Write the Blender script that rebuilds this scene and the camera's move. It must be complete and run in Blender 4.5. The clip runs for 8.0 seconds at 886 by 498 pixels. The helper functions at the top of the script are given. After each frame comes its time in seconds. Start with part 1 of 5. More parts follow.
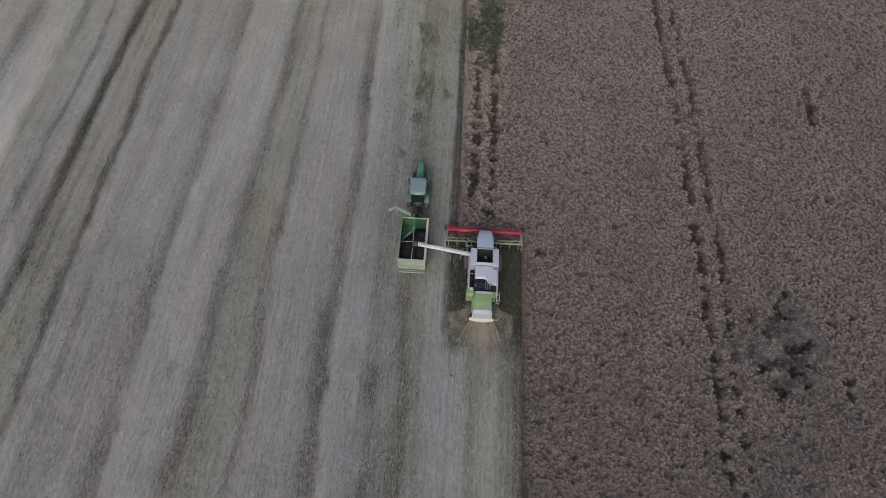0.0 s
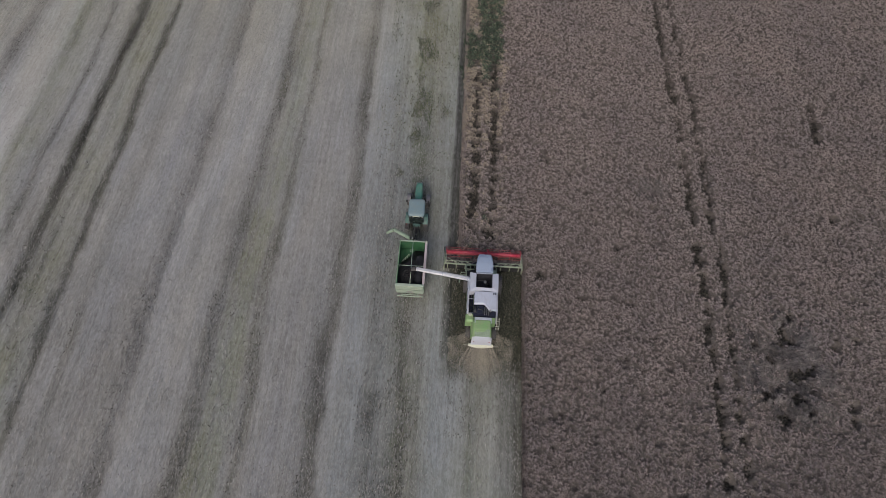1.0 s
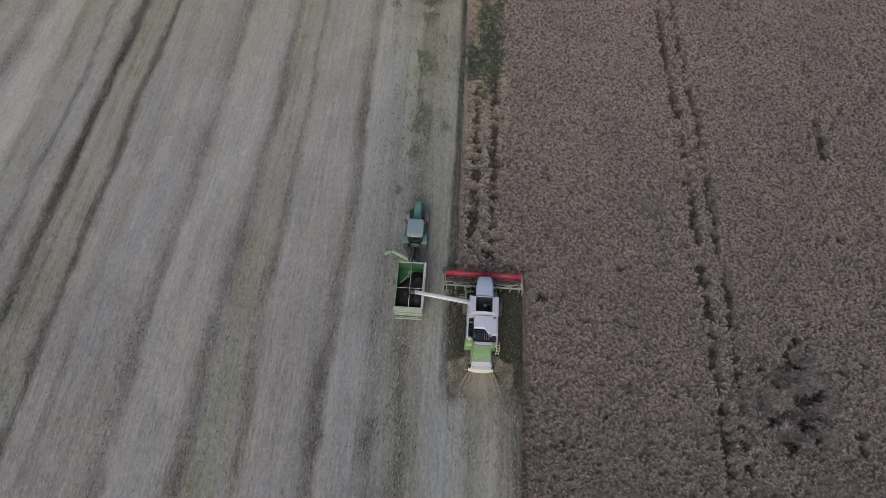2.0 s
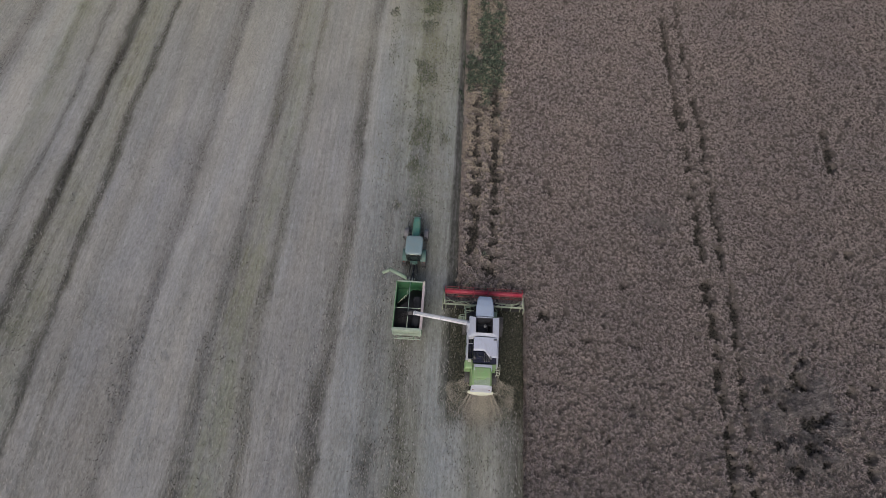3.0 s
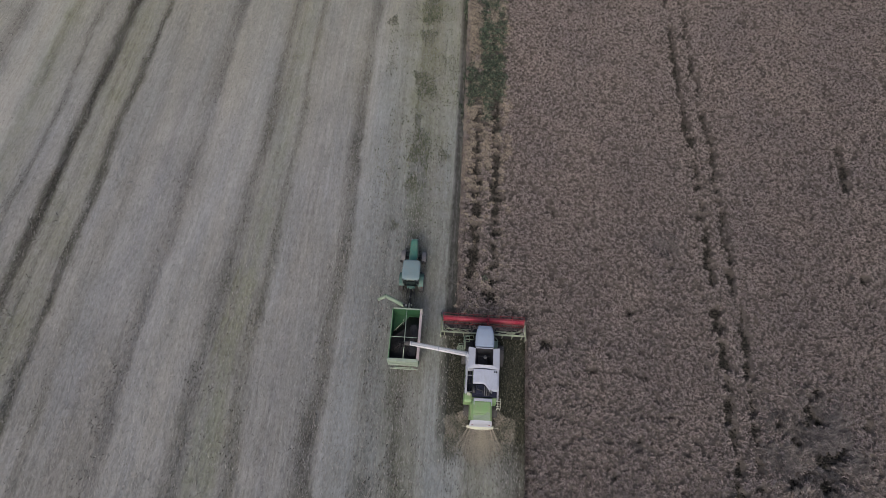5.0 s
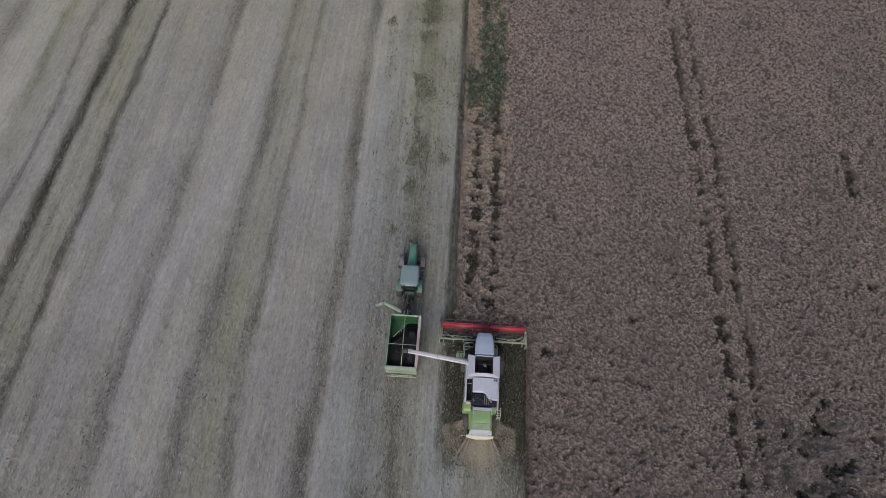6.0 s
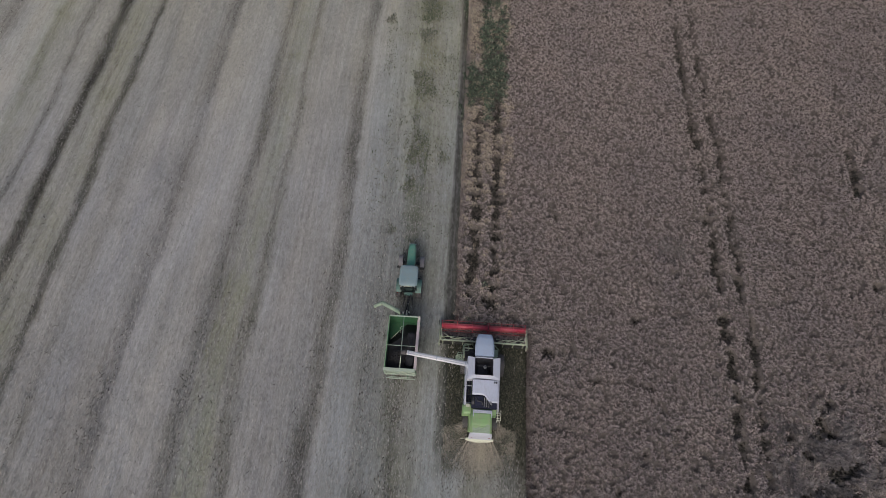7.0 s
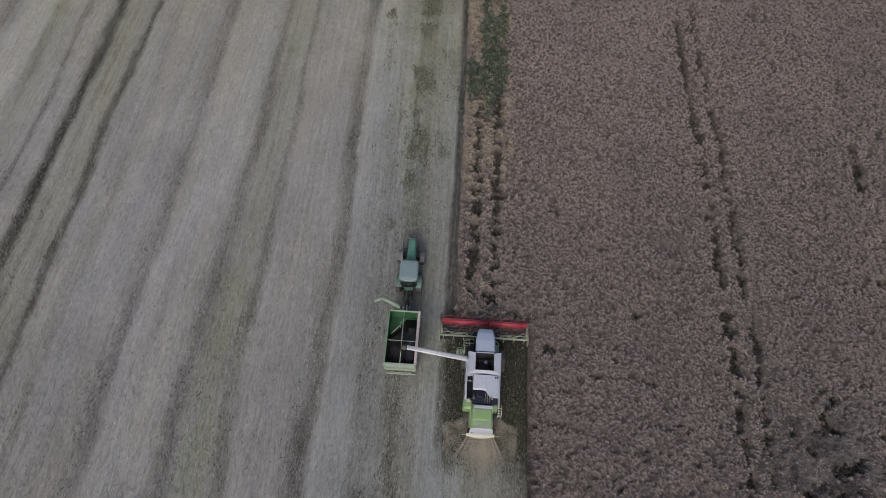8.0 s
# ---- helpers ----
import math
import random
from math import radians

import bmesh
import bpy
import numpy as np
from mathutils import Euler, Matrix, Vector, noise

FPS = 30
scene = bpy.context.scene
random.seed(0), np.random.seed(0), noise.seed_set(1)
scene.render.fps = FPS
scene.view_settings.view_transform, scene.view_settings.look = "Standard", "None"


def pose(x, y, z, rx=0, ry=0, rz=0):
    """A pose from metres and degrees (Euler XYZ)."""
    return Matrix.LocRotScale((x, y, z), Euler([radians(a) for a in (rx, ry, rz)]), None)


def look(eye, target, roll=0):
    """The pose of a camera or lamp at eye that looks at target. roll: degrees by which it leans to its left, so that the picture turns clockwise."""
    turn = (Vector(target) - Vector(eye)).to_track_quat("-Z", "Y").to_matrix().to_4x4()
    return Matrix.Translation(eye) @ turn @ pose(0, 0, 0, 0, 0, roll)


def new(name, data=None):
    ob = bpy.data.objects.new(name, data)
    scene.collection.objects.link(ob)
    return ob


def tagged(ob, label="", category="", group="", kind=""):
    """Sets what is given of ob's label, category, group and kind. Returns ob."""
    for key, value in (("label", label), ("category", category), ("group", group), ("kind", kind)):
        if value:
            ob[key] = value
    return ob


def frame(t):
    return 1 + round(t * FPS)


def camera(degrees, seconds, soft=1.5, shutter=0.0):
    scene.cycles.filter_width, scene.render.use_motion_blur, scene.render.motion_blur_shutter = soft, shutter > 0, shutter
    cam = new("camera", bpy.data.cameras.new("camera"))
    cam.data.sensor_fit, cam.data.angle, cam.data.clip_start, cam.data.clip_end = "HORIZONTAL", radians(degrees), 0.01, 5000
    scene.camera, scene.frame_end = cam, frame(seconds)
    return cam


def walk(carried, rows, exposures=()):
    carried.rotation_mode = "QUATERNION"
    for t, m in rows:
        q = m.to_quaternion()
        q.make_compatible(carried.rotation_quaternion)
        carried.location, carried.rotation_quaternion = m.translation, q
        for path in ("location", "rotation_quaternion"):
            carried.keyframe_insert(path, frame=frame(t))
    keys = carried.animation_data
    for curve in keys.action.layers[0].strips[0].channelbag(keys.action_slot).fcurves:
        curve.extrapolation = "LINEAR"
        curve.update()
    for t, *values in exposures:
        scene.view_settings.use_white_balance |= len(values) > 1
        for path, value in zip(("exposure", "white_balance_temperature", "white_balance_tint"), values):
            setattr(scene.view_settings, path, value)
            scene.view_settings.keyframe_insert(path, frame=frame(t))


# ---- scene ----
# camera: seconds, x, y, z, yaw, pitch, roll
cam = camera(76.22, 8.0, 0.8)
PATH = [
    (0.0, -3.406, -21.176, 50.8, 3.38, -64.049, -1.012),
    (0.5, -3.405, -19.92, 50.98, 3.386, -64.116, -0.999),
    (1.0, -3.41, -18.625, 51.111, 3.385, -64.251, -0.974),
    (1.5, -3.417, -17.326, 51.186, 3.384, -64.428, -0.94),
    (2.0, -3.423, -16.057, 51.201, 3.386, -64.623, -0.901),
    (2.5, -3.423, -14.845, 51.152, 3.395, -64.818, -0.861),
    (3.0, -3.416, -13.717, 51.041, 3.411, -64.997, -0.823),
    (3.5, -3.401, -12.691, 50.87, 3.437, -65.148, -0.788),
    (4.0, -3.378, -11.785, 50.642, 3.471, -65.264, -0.758),
    (4.5, -3.347, -11.012, 50.365, 3.514, -65.341, -0.734),
    (5.0, -3.31, -10.382, 50.048, 3.562, -65.379, -0.717),
    (5.5, -3.27, -9.898, 49.703, 3.612, -65.382, -0.706),
    (6.0, -3.231, -9.563, 49.344, 3.661, -65.359, -0.7),
    (6.5, -3.196, -9.374, 48.986, 3.703, -65.32, -0.699),
    (7.0, -3.173, -9.323, 48.649, 3.732, -65.282, -0.701),
    (7.5, -3.168, -9.401, 48.353, 3.739, -65.263, -0.702),
    (8.0, -3.187, -9.594, 48.121, 3.718, -65.288, -0.701),
]
walk(cam, [(t, pose(x, y, z, 90 + pitch, roll, yaw)) for t, x, y, z, yaw, pitch, roll in PATH], [(0.0, -0.05), (1.5, 0.0), (4.0, 0.0), (8.0, -0.02)])

# ---- light: a dull, evenly overcast evening ----
SUN_UP, SUN_FROM = 42.0, 190.0
world = bpy.data.worlds.new("sky")
scene.world = world
world.use_nodes = True
wn, wl = world.node_tree.nodes, world.node_tree.links
sky = wn.new("ShaderNodeTexSky")
sky.sky_type, sky.sun_disc = "NISHITA", False
sky.sun_elevation, sky.sun_rotation = radians(SUN_UP), radians(SUN_FROM)
sky.air_density, sky.dust_density = 1.0, 4.5
wn["Background"].inputs["Strength"].default_value = 0.105
wl.new(sky.outputs["Color"], wn["Background"].inputs["Color"])
sun = new("sun", bpy.data.lights.new("sun", "SUN"))
sun.data.energy, sun.data.angle, sun.data.color = 1.3, radians(28), (1.0, 0.97, 0.92)
sun.matrix_world = look((0, 0, 80), Vector((0, 0, 80)) - Vector((math.sin(radians(SUN_FROM)) * math.cos(radians(SUN_UP)), math.cos(radians(SUN_FROM)) * math.cos(radians(SUN_UP)), math.sin(radians(SUN_UP)))))


# ---- materials ----
def material(name):
    m = bpy.data.materials.new(name)
    m.use_nodes = True
    return m, m.node_tree.nodes, m.node_tree.links, m.node_tree.nodes["Principled BSDF"]


def ramp(nodes, links, fac, stops):
    r = nodes.new("ShaderNodeValToRGB")
    el = r.color_ramp.elements
    while len(el) < len(stops):
        el.new(0.5)
    for e, (p, c) in zip(el, stops):
        e.position, e.color = p, (*c, 1)
    links.new(fac, r.inputs[0])
    return r.outputs[0]


def noise_tex(nodes, links, vec, scale, detail=4.0, rough=0.55):
    n = nodes.new("ShaderNodeTexNoise")
    n.inputs["Scale"].default_value, n.inputs["Detail"].default_value, n.inputs["Roughness"].default_value = scale, detail, rough
    links.new(vec, n.inputs["Vector"])
    return n.outputs["Fac"]


def stretch(nodes, links, vec, scale):
    m = nodes.new("ShaderNodeMapping")
    m.inputs["Scale"].default_value = scale
    links.new(vec, m.inputs["Vector"])
    return m.outputs[0]


def mix(nodes, links, fac, a, b, how="MIX"):
    m = nodes.new("ShaderNodeMix")
    m.data_type, m.blend_type = "RGBA", how
    for i, v in ((0, fac), (6, a), (7, b)):
        if isinstance(v, (int, float)):
            m.inputs[i].default_value = v
        elif isinstance(v, tuple):
            m.inputs[i].default_value = (*v, 1)
        else:
            links.new(v, m.inputs[i])
    return m.outputs[2]


def maths(nodes, links, how, a, b=0.0, c=0.0):
    m = nodes.new("ShaderNodeMath")
    m.operation = how
    for i, v in enumerate((a, b, c)):
        if isinstance(v, (int, float)):
            m.inputs[i].default_value = v
        else:
            links.new(v, m.inputs[i])
    return m.outputs[0]


def attribute(nodes, name):
    n = nodes.new("ShaderNodeAttribute")
    n.attribute_name = name
    return n.outputs["Fac"]


def bump(nodes, links, height, bsdf, strength, distance):
    b = nodes.new("ShaderNodeBump")
    b.inputs["Strength"].default_value, b.inputs["Distance"].default_value = strength, distance
    links.new(height, b.inputs["Height"])
    links.new(b.outputs[0], bsdf.inputs["Normal"])


def paint(name, colour, rough=0.4, metal=0.0, dust=0.35, dust_colour=(0.30, 0.25, 0.20)):
    """Machine paint with field dust lying on it in blotches and streaks."""
    m, n, l, b = material(name)
    co = n.new("ShaderNodeTexCoord").outputs["Object"]
    big = noise_tex(n, l, co, 1.3, 5.0, 0.6)
    fine = noise_tex(n, l, stretch(n, l, co, (1, 0.25, 1)), 14.0, 4.0, 0.65)
    both = maths(n, l, "MULTIPLY", big, fine)
    amount = ramp(n, l, both, [(0.18, (0.1 * dust,) * 3), (0.42, (dust,) * 3)])
    l.new(mix(n, l, amount, colour, dust_colour), b.inputs["Base Color"])
    l.new(ramp(n, l, both, [(0.15, (rough,) * 3), (0.45, (min(1, rough + 0.35),) * 3)]), b.inputs["Roughness"])
    b.inputs["Metallic"].default_value = metal
    bump(n, l, fine, b, 0.08, 0.004)
    return m


def plain(name, colour, rough=0.6, grain=8.0, spread=0.35, metal=0.0, depth=0.01):
    """A rough surface with grain at two scales."""
    m, n, l, b = material(name)
    co = n.new("ShaderNodeTexCoord").outputs["Object"]
    a = noise_tex(n, l, co, grain, 6.0, 0.65)
    c = noise_tex(n, l, co, grain * 0.15, 3.0)
    f = maths(n, l, "ADD", maths(n, l, "MULTIPLY", a, 0.65), maths(n, l, "MULTIPLY", c, 0.35))
    l.new(ramp(n, l, f, [(0.3, tuple(v * (1 - spread) for v in colour)), (0.7, tuple(min(1, v * (1 + spread)) for v in colour))]), b.inputs["Base Color"])
    b.inputs["Roughness"].default_value, b.inputs["Metallic"].default_value = rough, metal
    bump(n, l, a, b, 0.5, depth)
    return m


def straw_stuff(name, stops, rough=0.75, mottle=0.0):
    """Loose plant matter: every piece its own tone."""
    m, n, l, b = material(name)
    r = n.new("ShaderNodeNewGeometry").outputs["Random Per Island"]
    co = n.new("ShaderNodeTexCoord").outputs["Object"]
    patch = noise_tex(n, l, co, 0.16, 4.0, 0.6)
    col = ramp(n, l, r, stops)
    tone = ramp(n, l, patch, [(0.3, (0.80, 0.79, 0.81)), (0.7, (1.0, 0.965, 0.93))])
    if mottle:
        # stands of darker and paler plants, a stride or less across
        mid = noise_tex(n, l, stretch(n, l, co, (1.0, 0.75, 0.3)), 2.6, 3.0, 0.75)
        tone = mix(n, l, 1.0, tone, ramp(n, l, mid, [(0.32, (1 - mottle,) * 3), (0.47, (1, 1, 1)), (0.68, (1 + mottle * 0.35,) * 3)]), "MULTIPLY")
    # each plant paler or darker than its neighbours, painted shade by the gaps included
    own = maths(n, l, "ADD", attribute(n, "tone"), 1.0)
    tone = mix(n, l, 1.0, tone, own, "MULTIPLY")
    l.new(mix(n, l, 1.0, col, tone, "MULTIPLY"), b.inputs["Base Color"])
    b.inputs["Roughness"].default_value = rough
    b.inputs["Specular IOR Level"].default_value = 0.25
    return m


WHITE = paint("dusty_white_paint", (0.42, 0.445, 0.53), 0.35, dust=0.30)
ROOF = paint("pale_grey_paint", (0.29, 0.355, 0.48), 0.45, dust=0.18)
COVER = paint("patchy_white_paint", (0.47, 0.50, 0.60), 0.4, dust=0.42, dust_colour=(0.30, 0.29, 0.33))
AUGER_WHITE = paint("clean_white_paint", (0.72, 0.71, 0.74), 0.3, dust=0.2)
CREAM = paint("cream_paint", (0.57, 0.585, 0.475), 0.45, dust=0.3)
LIME = paint("lime_green_paint", (0.19, 0.34, 0.135), 0.42, dust=0.58)
PALE_LIME = paint("faded_lime_paint", (0.37, 0.43, 0.32), 0.5, dust=0.5)
RED = paint("red_paint", (0.47, 0.05, 0.085), 0.24, dust=0.2)
REEL_BAR = paint("dull_red_paint", (0.32, 0.05, 0.06), 0.5, dust=0.4)
TRAILER_GREEN = paint("green_trailer_paint", (0.025, 0.125, 0.052), 0.5, dust=0.2)
TRAILER_PALE = paint("pale_green_paint", (0.35, 0.43, 0.355), 0.5, dust=0.35)
TRAILER_MID = paint("mid_green_paint", (0.15, 0.30, 0.17), 0.5, dust=0.3)
TRAILER_WORN = paint("worn_pink_white_paint", (0.47, 0.40, 0.42), 0.5, dust=0.3)
TRACTOR = paint("teal_green_paint", (0.06, 0.22, 0.165), 0.38, dust=0.4)
TRACTOR_DUSTY = paint("dusty_teal_paint", (0.065, 0.165, 0.145), 0.5, dust=0.45)
DUSTY_PLASTIC = plain("dusty_grey_plastic", (0.19, 0.18, 0.19), 0.7, 10, 0.3)
TRACTOR_ROOF = paint("pale_teal_paint", (0.17, 0.25, 0.28), 0.45, dust=0.3)
STEEL = plain("dark_greasy_steel", (0.055, 0.055, 0.06), 0.5, 12, 0.4, 0.6)
BARE = plain("worn_bare_steel", (0.42, 0.41, 0.40), 0.42, 14, 0.3, 0.8)
TANK_IN = plain("dark_tank_steel", (0.04, 0.04, 0.048), 0.55, 6, 0.5, 0.3)
ENGINE = plain("sooty_engine_metal", (0.012, 0.014, 0.034), 0.55, 9, 0.7, 0.0)
RUBBER = plain("dusty_tyre_rubber", (0.085, 0.08, 0.08), 0.85, 16, 0.4)
GRIME = plain("grey_dust_crust", (0.20, 0.255, 0.19), 0.9, 7, 0.5)
TARP = plain("black_tarpaulin", (0.014, 0.014, 0.019), 0.8, 5, 0.6, depth=0.03)
GRAIN = plain("black_rapeseed", (0.011, 0.010, 0.012), 0.75, 60, 0.6, depth=0.02)
LAMP_RED = plain("red_lamp_plastic", (0.28, 0.03, 0.025), 0.25, 20, 0.1)
PALE_GREEN = paint("pale_yellow_green_paint", (0.22, 0.30, 0.225), 0.45, dust=0.3)
glass, gn, gl, gb = material("dark_cab_glass")
gb.inputs["Base Color"].default_value = (0.05, 0.07, 0.07, 1)
gb.inputs["Roughness"].default_value = 0.06
gb.inputs["Transmission Weight"].default_value = 0.6
GLASS = glass

def stubble_material():
    """Chopped straw over stubble: the ground mesh carries how thin the straw lies, painted shade by the crop included
    (thin), how green it is (green), and where each spot lies across the lanes (across).
    """
    m, n, l, b = material("stubble_field")
    co = n.new("ShaderNodeTexCoord").outputs["Object"]
    sep = n.new("ShaderNodeSeparateXYZ")
    l.new(co, sep.inputs[0])
    x, y = attribute(n, "across"), sep.outputs[1]
    along = n.new("ShaderNodeCombineXYZ")
    l.new(x, along.inputs[0])
    l.new(y, along.inputs[1])
    streak = noise_tex(n, l, stretch(n, l, along.outputs[0], (1.3, 0.05, 1)), 1.0, 5.0, 0.65)
    combed = noise_tex(n, l, stretch(n, l, along.outputs[0], (3.2, 0.07, 1)), 1.0, 3.0, 0.6)
    rows = noise_tex(n, l, stretch(n, l, along.outputs[0], (5.0, 0.5, 1)), 1.0, 3.0, 0.6)
    blot = noise_tex(n, l, co, 0.22, 5.0, 0.6)
    clod = noise_tex(n, l, stretch(n, l, along.outputs[0], (1.0, 0.55, 1)), 3.2, 3.0, 0.7)
    grit = noise_tex(n, l, stretch(n, l, along.outputs[0], (1.0, 0.42, 1)), 8.0, 3.0, 0.75)
    tufty = noise_tex(n, l, stretch(n, l, along.outputs[0], (4.2, 1.5, 1)), 1.0, 2.0, 0.6)
    dark = attribute(n, "thin")
    for tex, amount in ((streak, 0.34), (combed, 0.38), (blot, 0.26), (clod, 0.34), (grit, 0.46), (rows, 0.30), (tufty, 0.42)):
        dark = maths(n, l, "ADD", dark, maths(n, l, "MULTIPLY", maths(n, l, "SUBTRACT", tex, 0.5), amount))
    straw = ramp(n, l, dark, [(0.0, (0.435, 0.430, 0.420)), (0.35, (0.307, 0.302, 0.294)), (0.7, (0.167, 0.162, 0.154)), (1.0, (0.071, 0.067, 0.062))])
    green = ramp(n, l, dark, [(0.0, (0.39, 0.405, 0.34)), (0.35, (0.280, 0.286, 0.232)), (0.7, (0.148, 0.150, 0.108)), (1.0, (0.034, 0.039, 0.026))])
    gmix = maths(n, l, "MULTIPLY", attribute(n, "green"), ramp(n, l, blot, [(0.35, (0.5,) * 3), (0.65, (1.4,) * 3)]))
    hue = noise_tex(n, l, stretch(n, l, along.outputs[0], (0.35, 0.05, 1)), 1.0, 2.0)
    tint = ramp(n, l, hue, [(0.35, (0.985, 0.983, 0.995)), (0.65, (1.035, 1.0, 0.95))])
    # cool tint paints dust haze by the machines; warmer dry straw up the field
    # stops 0.7 and 0.8 add blue to the shade painted beside the crop
    dusty = ramp(n, l, maths(n, l, "DIVIDE", maths(n, l, "ADD", x, 14.0), 14.0), [(0.0, (0.985, 0.995, 1.03)), (0.12, (0.925, 0.98, 1.05)), (0.35, (0.92, 0.985, 1.04)), (0.6, (0.955, 0.988, 1.0)), (0.7, (0.925, 0.985, 1.06)), (0.8, (0.925, 0.985, 1.06)), (1.0, (0.945, 0.985, 1.005))])
    dusty = mix(n, l, ramp(n, l, maths(n, l, "DIVIDE", y, 60.0), [(0.32, (0, 0, 0)), (0.75, (1, 1, 1))]), dusty, (1.01, 1.01, 0.94))
    tint = mix(n, l, 1.0, tint, dusty, "MULTIPLY")
    l.new(mix(n, l, 1.0, mix(n, l, gmix, straw, green), tint, "MULTIPLY"), b.inputs["Base Color"])
    b.inputs["Roughness"].default_value = 0.9
    b.inputs["Specular IOR Level"].default_value = 0.15
    bump(n, l, grit, b, 0.8, 0.07)
    return m


STUBBLE = stubble_material()
# sheet under the plants; deep shade among the stems is in its dark brown
CANOPY = plain("shade_brown_undergrowth", (0.115, 0.098, 0.088), 0.9, 9.0, 0.8, depth=0.05)
CROP = straw_stuff("ripe_brown_crop", [(0.0, (0.255, 0.222, 0.212)), (0.3, (0.298, 0.261, 0.250)), (0.8, (0.320, 0.281, 0.272)), (1.0, (0.345, 0.305, 0.298))], mottle=0.30)
FLATTENED = straw_stuff("grey_beaten_crop", [(0.0, (0.140, 0.127, 0.123)), (0.5, (0.188, 0.170, 0.164)), (0.9, (0.236, 0.214, 0.206)), (1.0, (0.30, 0.272, 0.262))], mottle=0.3)
LODGED = straw_stuff("tan_lodged_crop", [(0.0, (0.195, 0.168, 0.138)), (0.4, (0.315, 0.275, 0.224)), (1.0, (0.44, 0.386, 0.314))])
WEED = straw_stuff("green_weed_leaves", [(0.0, (0.028, 0.043, 0.033)), (0.5, (0.064, 0.090, 0.065)), (0.9, (0.135, 0.170, 0.122)), (1.0, (0.29, 0.305, 0.23))], mottle=0.4)
STUBS = straw_stuff("fresh_stubs", [(0.0, (0.03, 0.034, 0.024)), (0.55, (0.085, 0.088, 0.064)), (0.9, (0.17, 0.168, 0.13)), (1.0, (0.30, 0.29, 0.235))])
TUFT = straw_stuff("dark_stubble", [(0.0, (0.075, 0.07, 0.062)), (0.6, (0.13, 0.124, 0.112)), (1.0, (0.20, 0.19, 0.175))])
CLUMP = plain("dusty_olive_weed", (0.135, 0.142, 0.102), 0.85, 3.0, 0.8, depth=0.03)
LOW_WEED = straw_stuff("olive_weeds", [(0.0, (0.055, 0.07, 0.042)), (0.5, (0.125, 0.142, 0.088)), (1.0, (0.26, 0.275, 0.19))])
# weeds in the crop gaps, with the gaps' shade put into their colour
GAP = straw_stuff("shade_dark_gap_growth", [(0.0, (0.016, 0.016, 0.013)), (0.6, (0.042, 0.039, 0.033)), (1.0, (0.12, 0.112, 0.096))])
STRAW = straw_stuff("pale_straw", [(0.0, (0.22, 0.216, 0.206)), (0.3, (0.27, 0.266, 0.256)), (0.7, (0.33, 0.327, 0.317)), (1.0, (0.43, 0.425, 0.408))])
CHAFF = straw_stuff("tan_chaff", [(0.0, (0.37, 0.342, 0.285)), (1.0, (0.56, 0.52, 0.44))])


# ---- mesh helpers ----
def part(name, bm, mat, parent, label=""):
    me = bpy.data.meshes.new(name)
    bm.normal_update()
    bm.to_mesh(me)
    bm.free()
    me.materials.append(mat)
    ob = new(name, me)
    ob.parent = parent
    if label:
        tagged(ob, label)
    return ob


def thing(name, at, label, category, group="", kind=""):
    ob = new(name)
    ob.location = at
    return tagged(ob, label, category, group, kind)


def block(x0, x1, y0, y1, z0, z1, bevel=0.02, bm=None):
    """A box with rounded edges, added to bm."""
    one = bmesh.new()
    bmesh.ops.create_cube(one, size=1.0)
    for v in one.verts:
        v.co = ((x0 + x1) / 2 + v.co.x * (x1 - x0), (y0 + y1) / 2 + v.co.y * (y1 - y0), (z0 + z1) / 2 + v.co.z * (z1 - z0))
    if bevel:
        bmesh.ops.bevel(one, geom=one.edges[:], offset=min(bevel, 0.45 * min(x1 - x0, y1 - y0, z1 - z0)), segments=2, affect="EDGES")
    return join(bm, one)


def join(bm, one):
    if bm is None:
        return one
    me = bpy.data.meshes.new("tmp")
    one.to_mesh(me)
    one.free()
    bm.from_mesh(me)
    bpy.data.meshes.remove(me)
    return bm


def rod(a, b, r, seg=10, bm=None, r2=None):
    """A round bar from a to b."""
    a, b = Vector(a), Vector(b)
    one = bmesh.new()
    bmesh.ops.create_cone(one, cap_ends=True, segments=seg, radius1=r, radius2=r if r2 is None else r2, depth=(b - a).length)
    m = Matrix.Translation((a + b) / 2) @ (b - a).to_track_quat("Z", "Y").to_matrix().to_4x4()
    bmesh.ops.transform(one, matrix=m, verts=one.verts)
    for f in one.faces:
        f.smooth = len(f.verts) == 4
    return join(bm, one)


def pipe(points, r, seg=8, bm=None):
    for a, b in zip(points, points[1:]):
        bm = rod(a, b, r, seg, bm)
    for p in points[1:-1]:
        one = bmesh.new()
        bmesh.ops.create_icosphere(one, subdivisions=2, radius=r * 1.02, matrix=Matrix.Translation(p))
        bm = join(bm, one)
    return bm


def shell(sections, bevel=0.03, bm=None, cap=True):
    """A closed hull through cross-sections of equally many points."""
    one = bmesh.new()
    rings = [[one.verts.new(p) for p in s] for s in sections]
    k = len(rings[0])
    for a, b in zip(rings, rings[1:]):
        for i in range(k):
            one.faces.new((a[i], a[(i + 1) % k], b[(i + 1) % k], b[i]))
    if cap:
        one.faces.new(rings[0][::-1])
        one.faces.new(rings[-1])
    bmesh.ops.recalc_face_normals(one, faces=one.faces[:])
    if bevel:
        bmesh.ops.bevel(one, geom=one.edges[:], offset=bevel, segments=2, affect="EDGES", clamp_overlap=True)
    return join(bm, one)


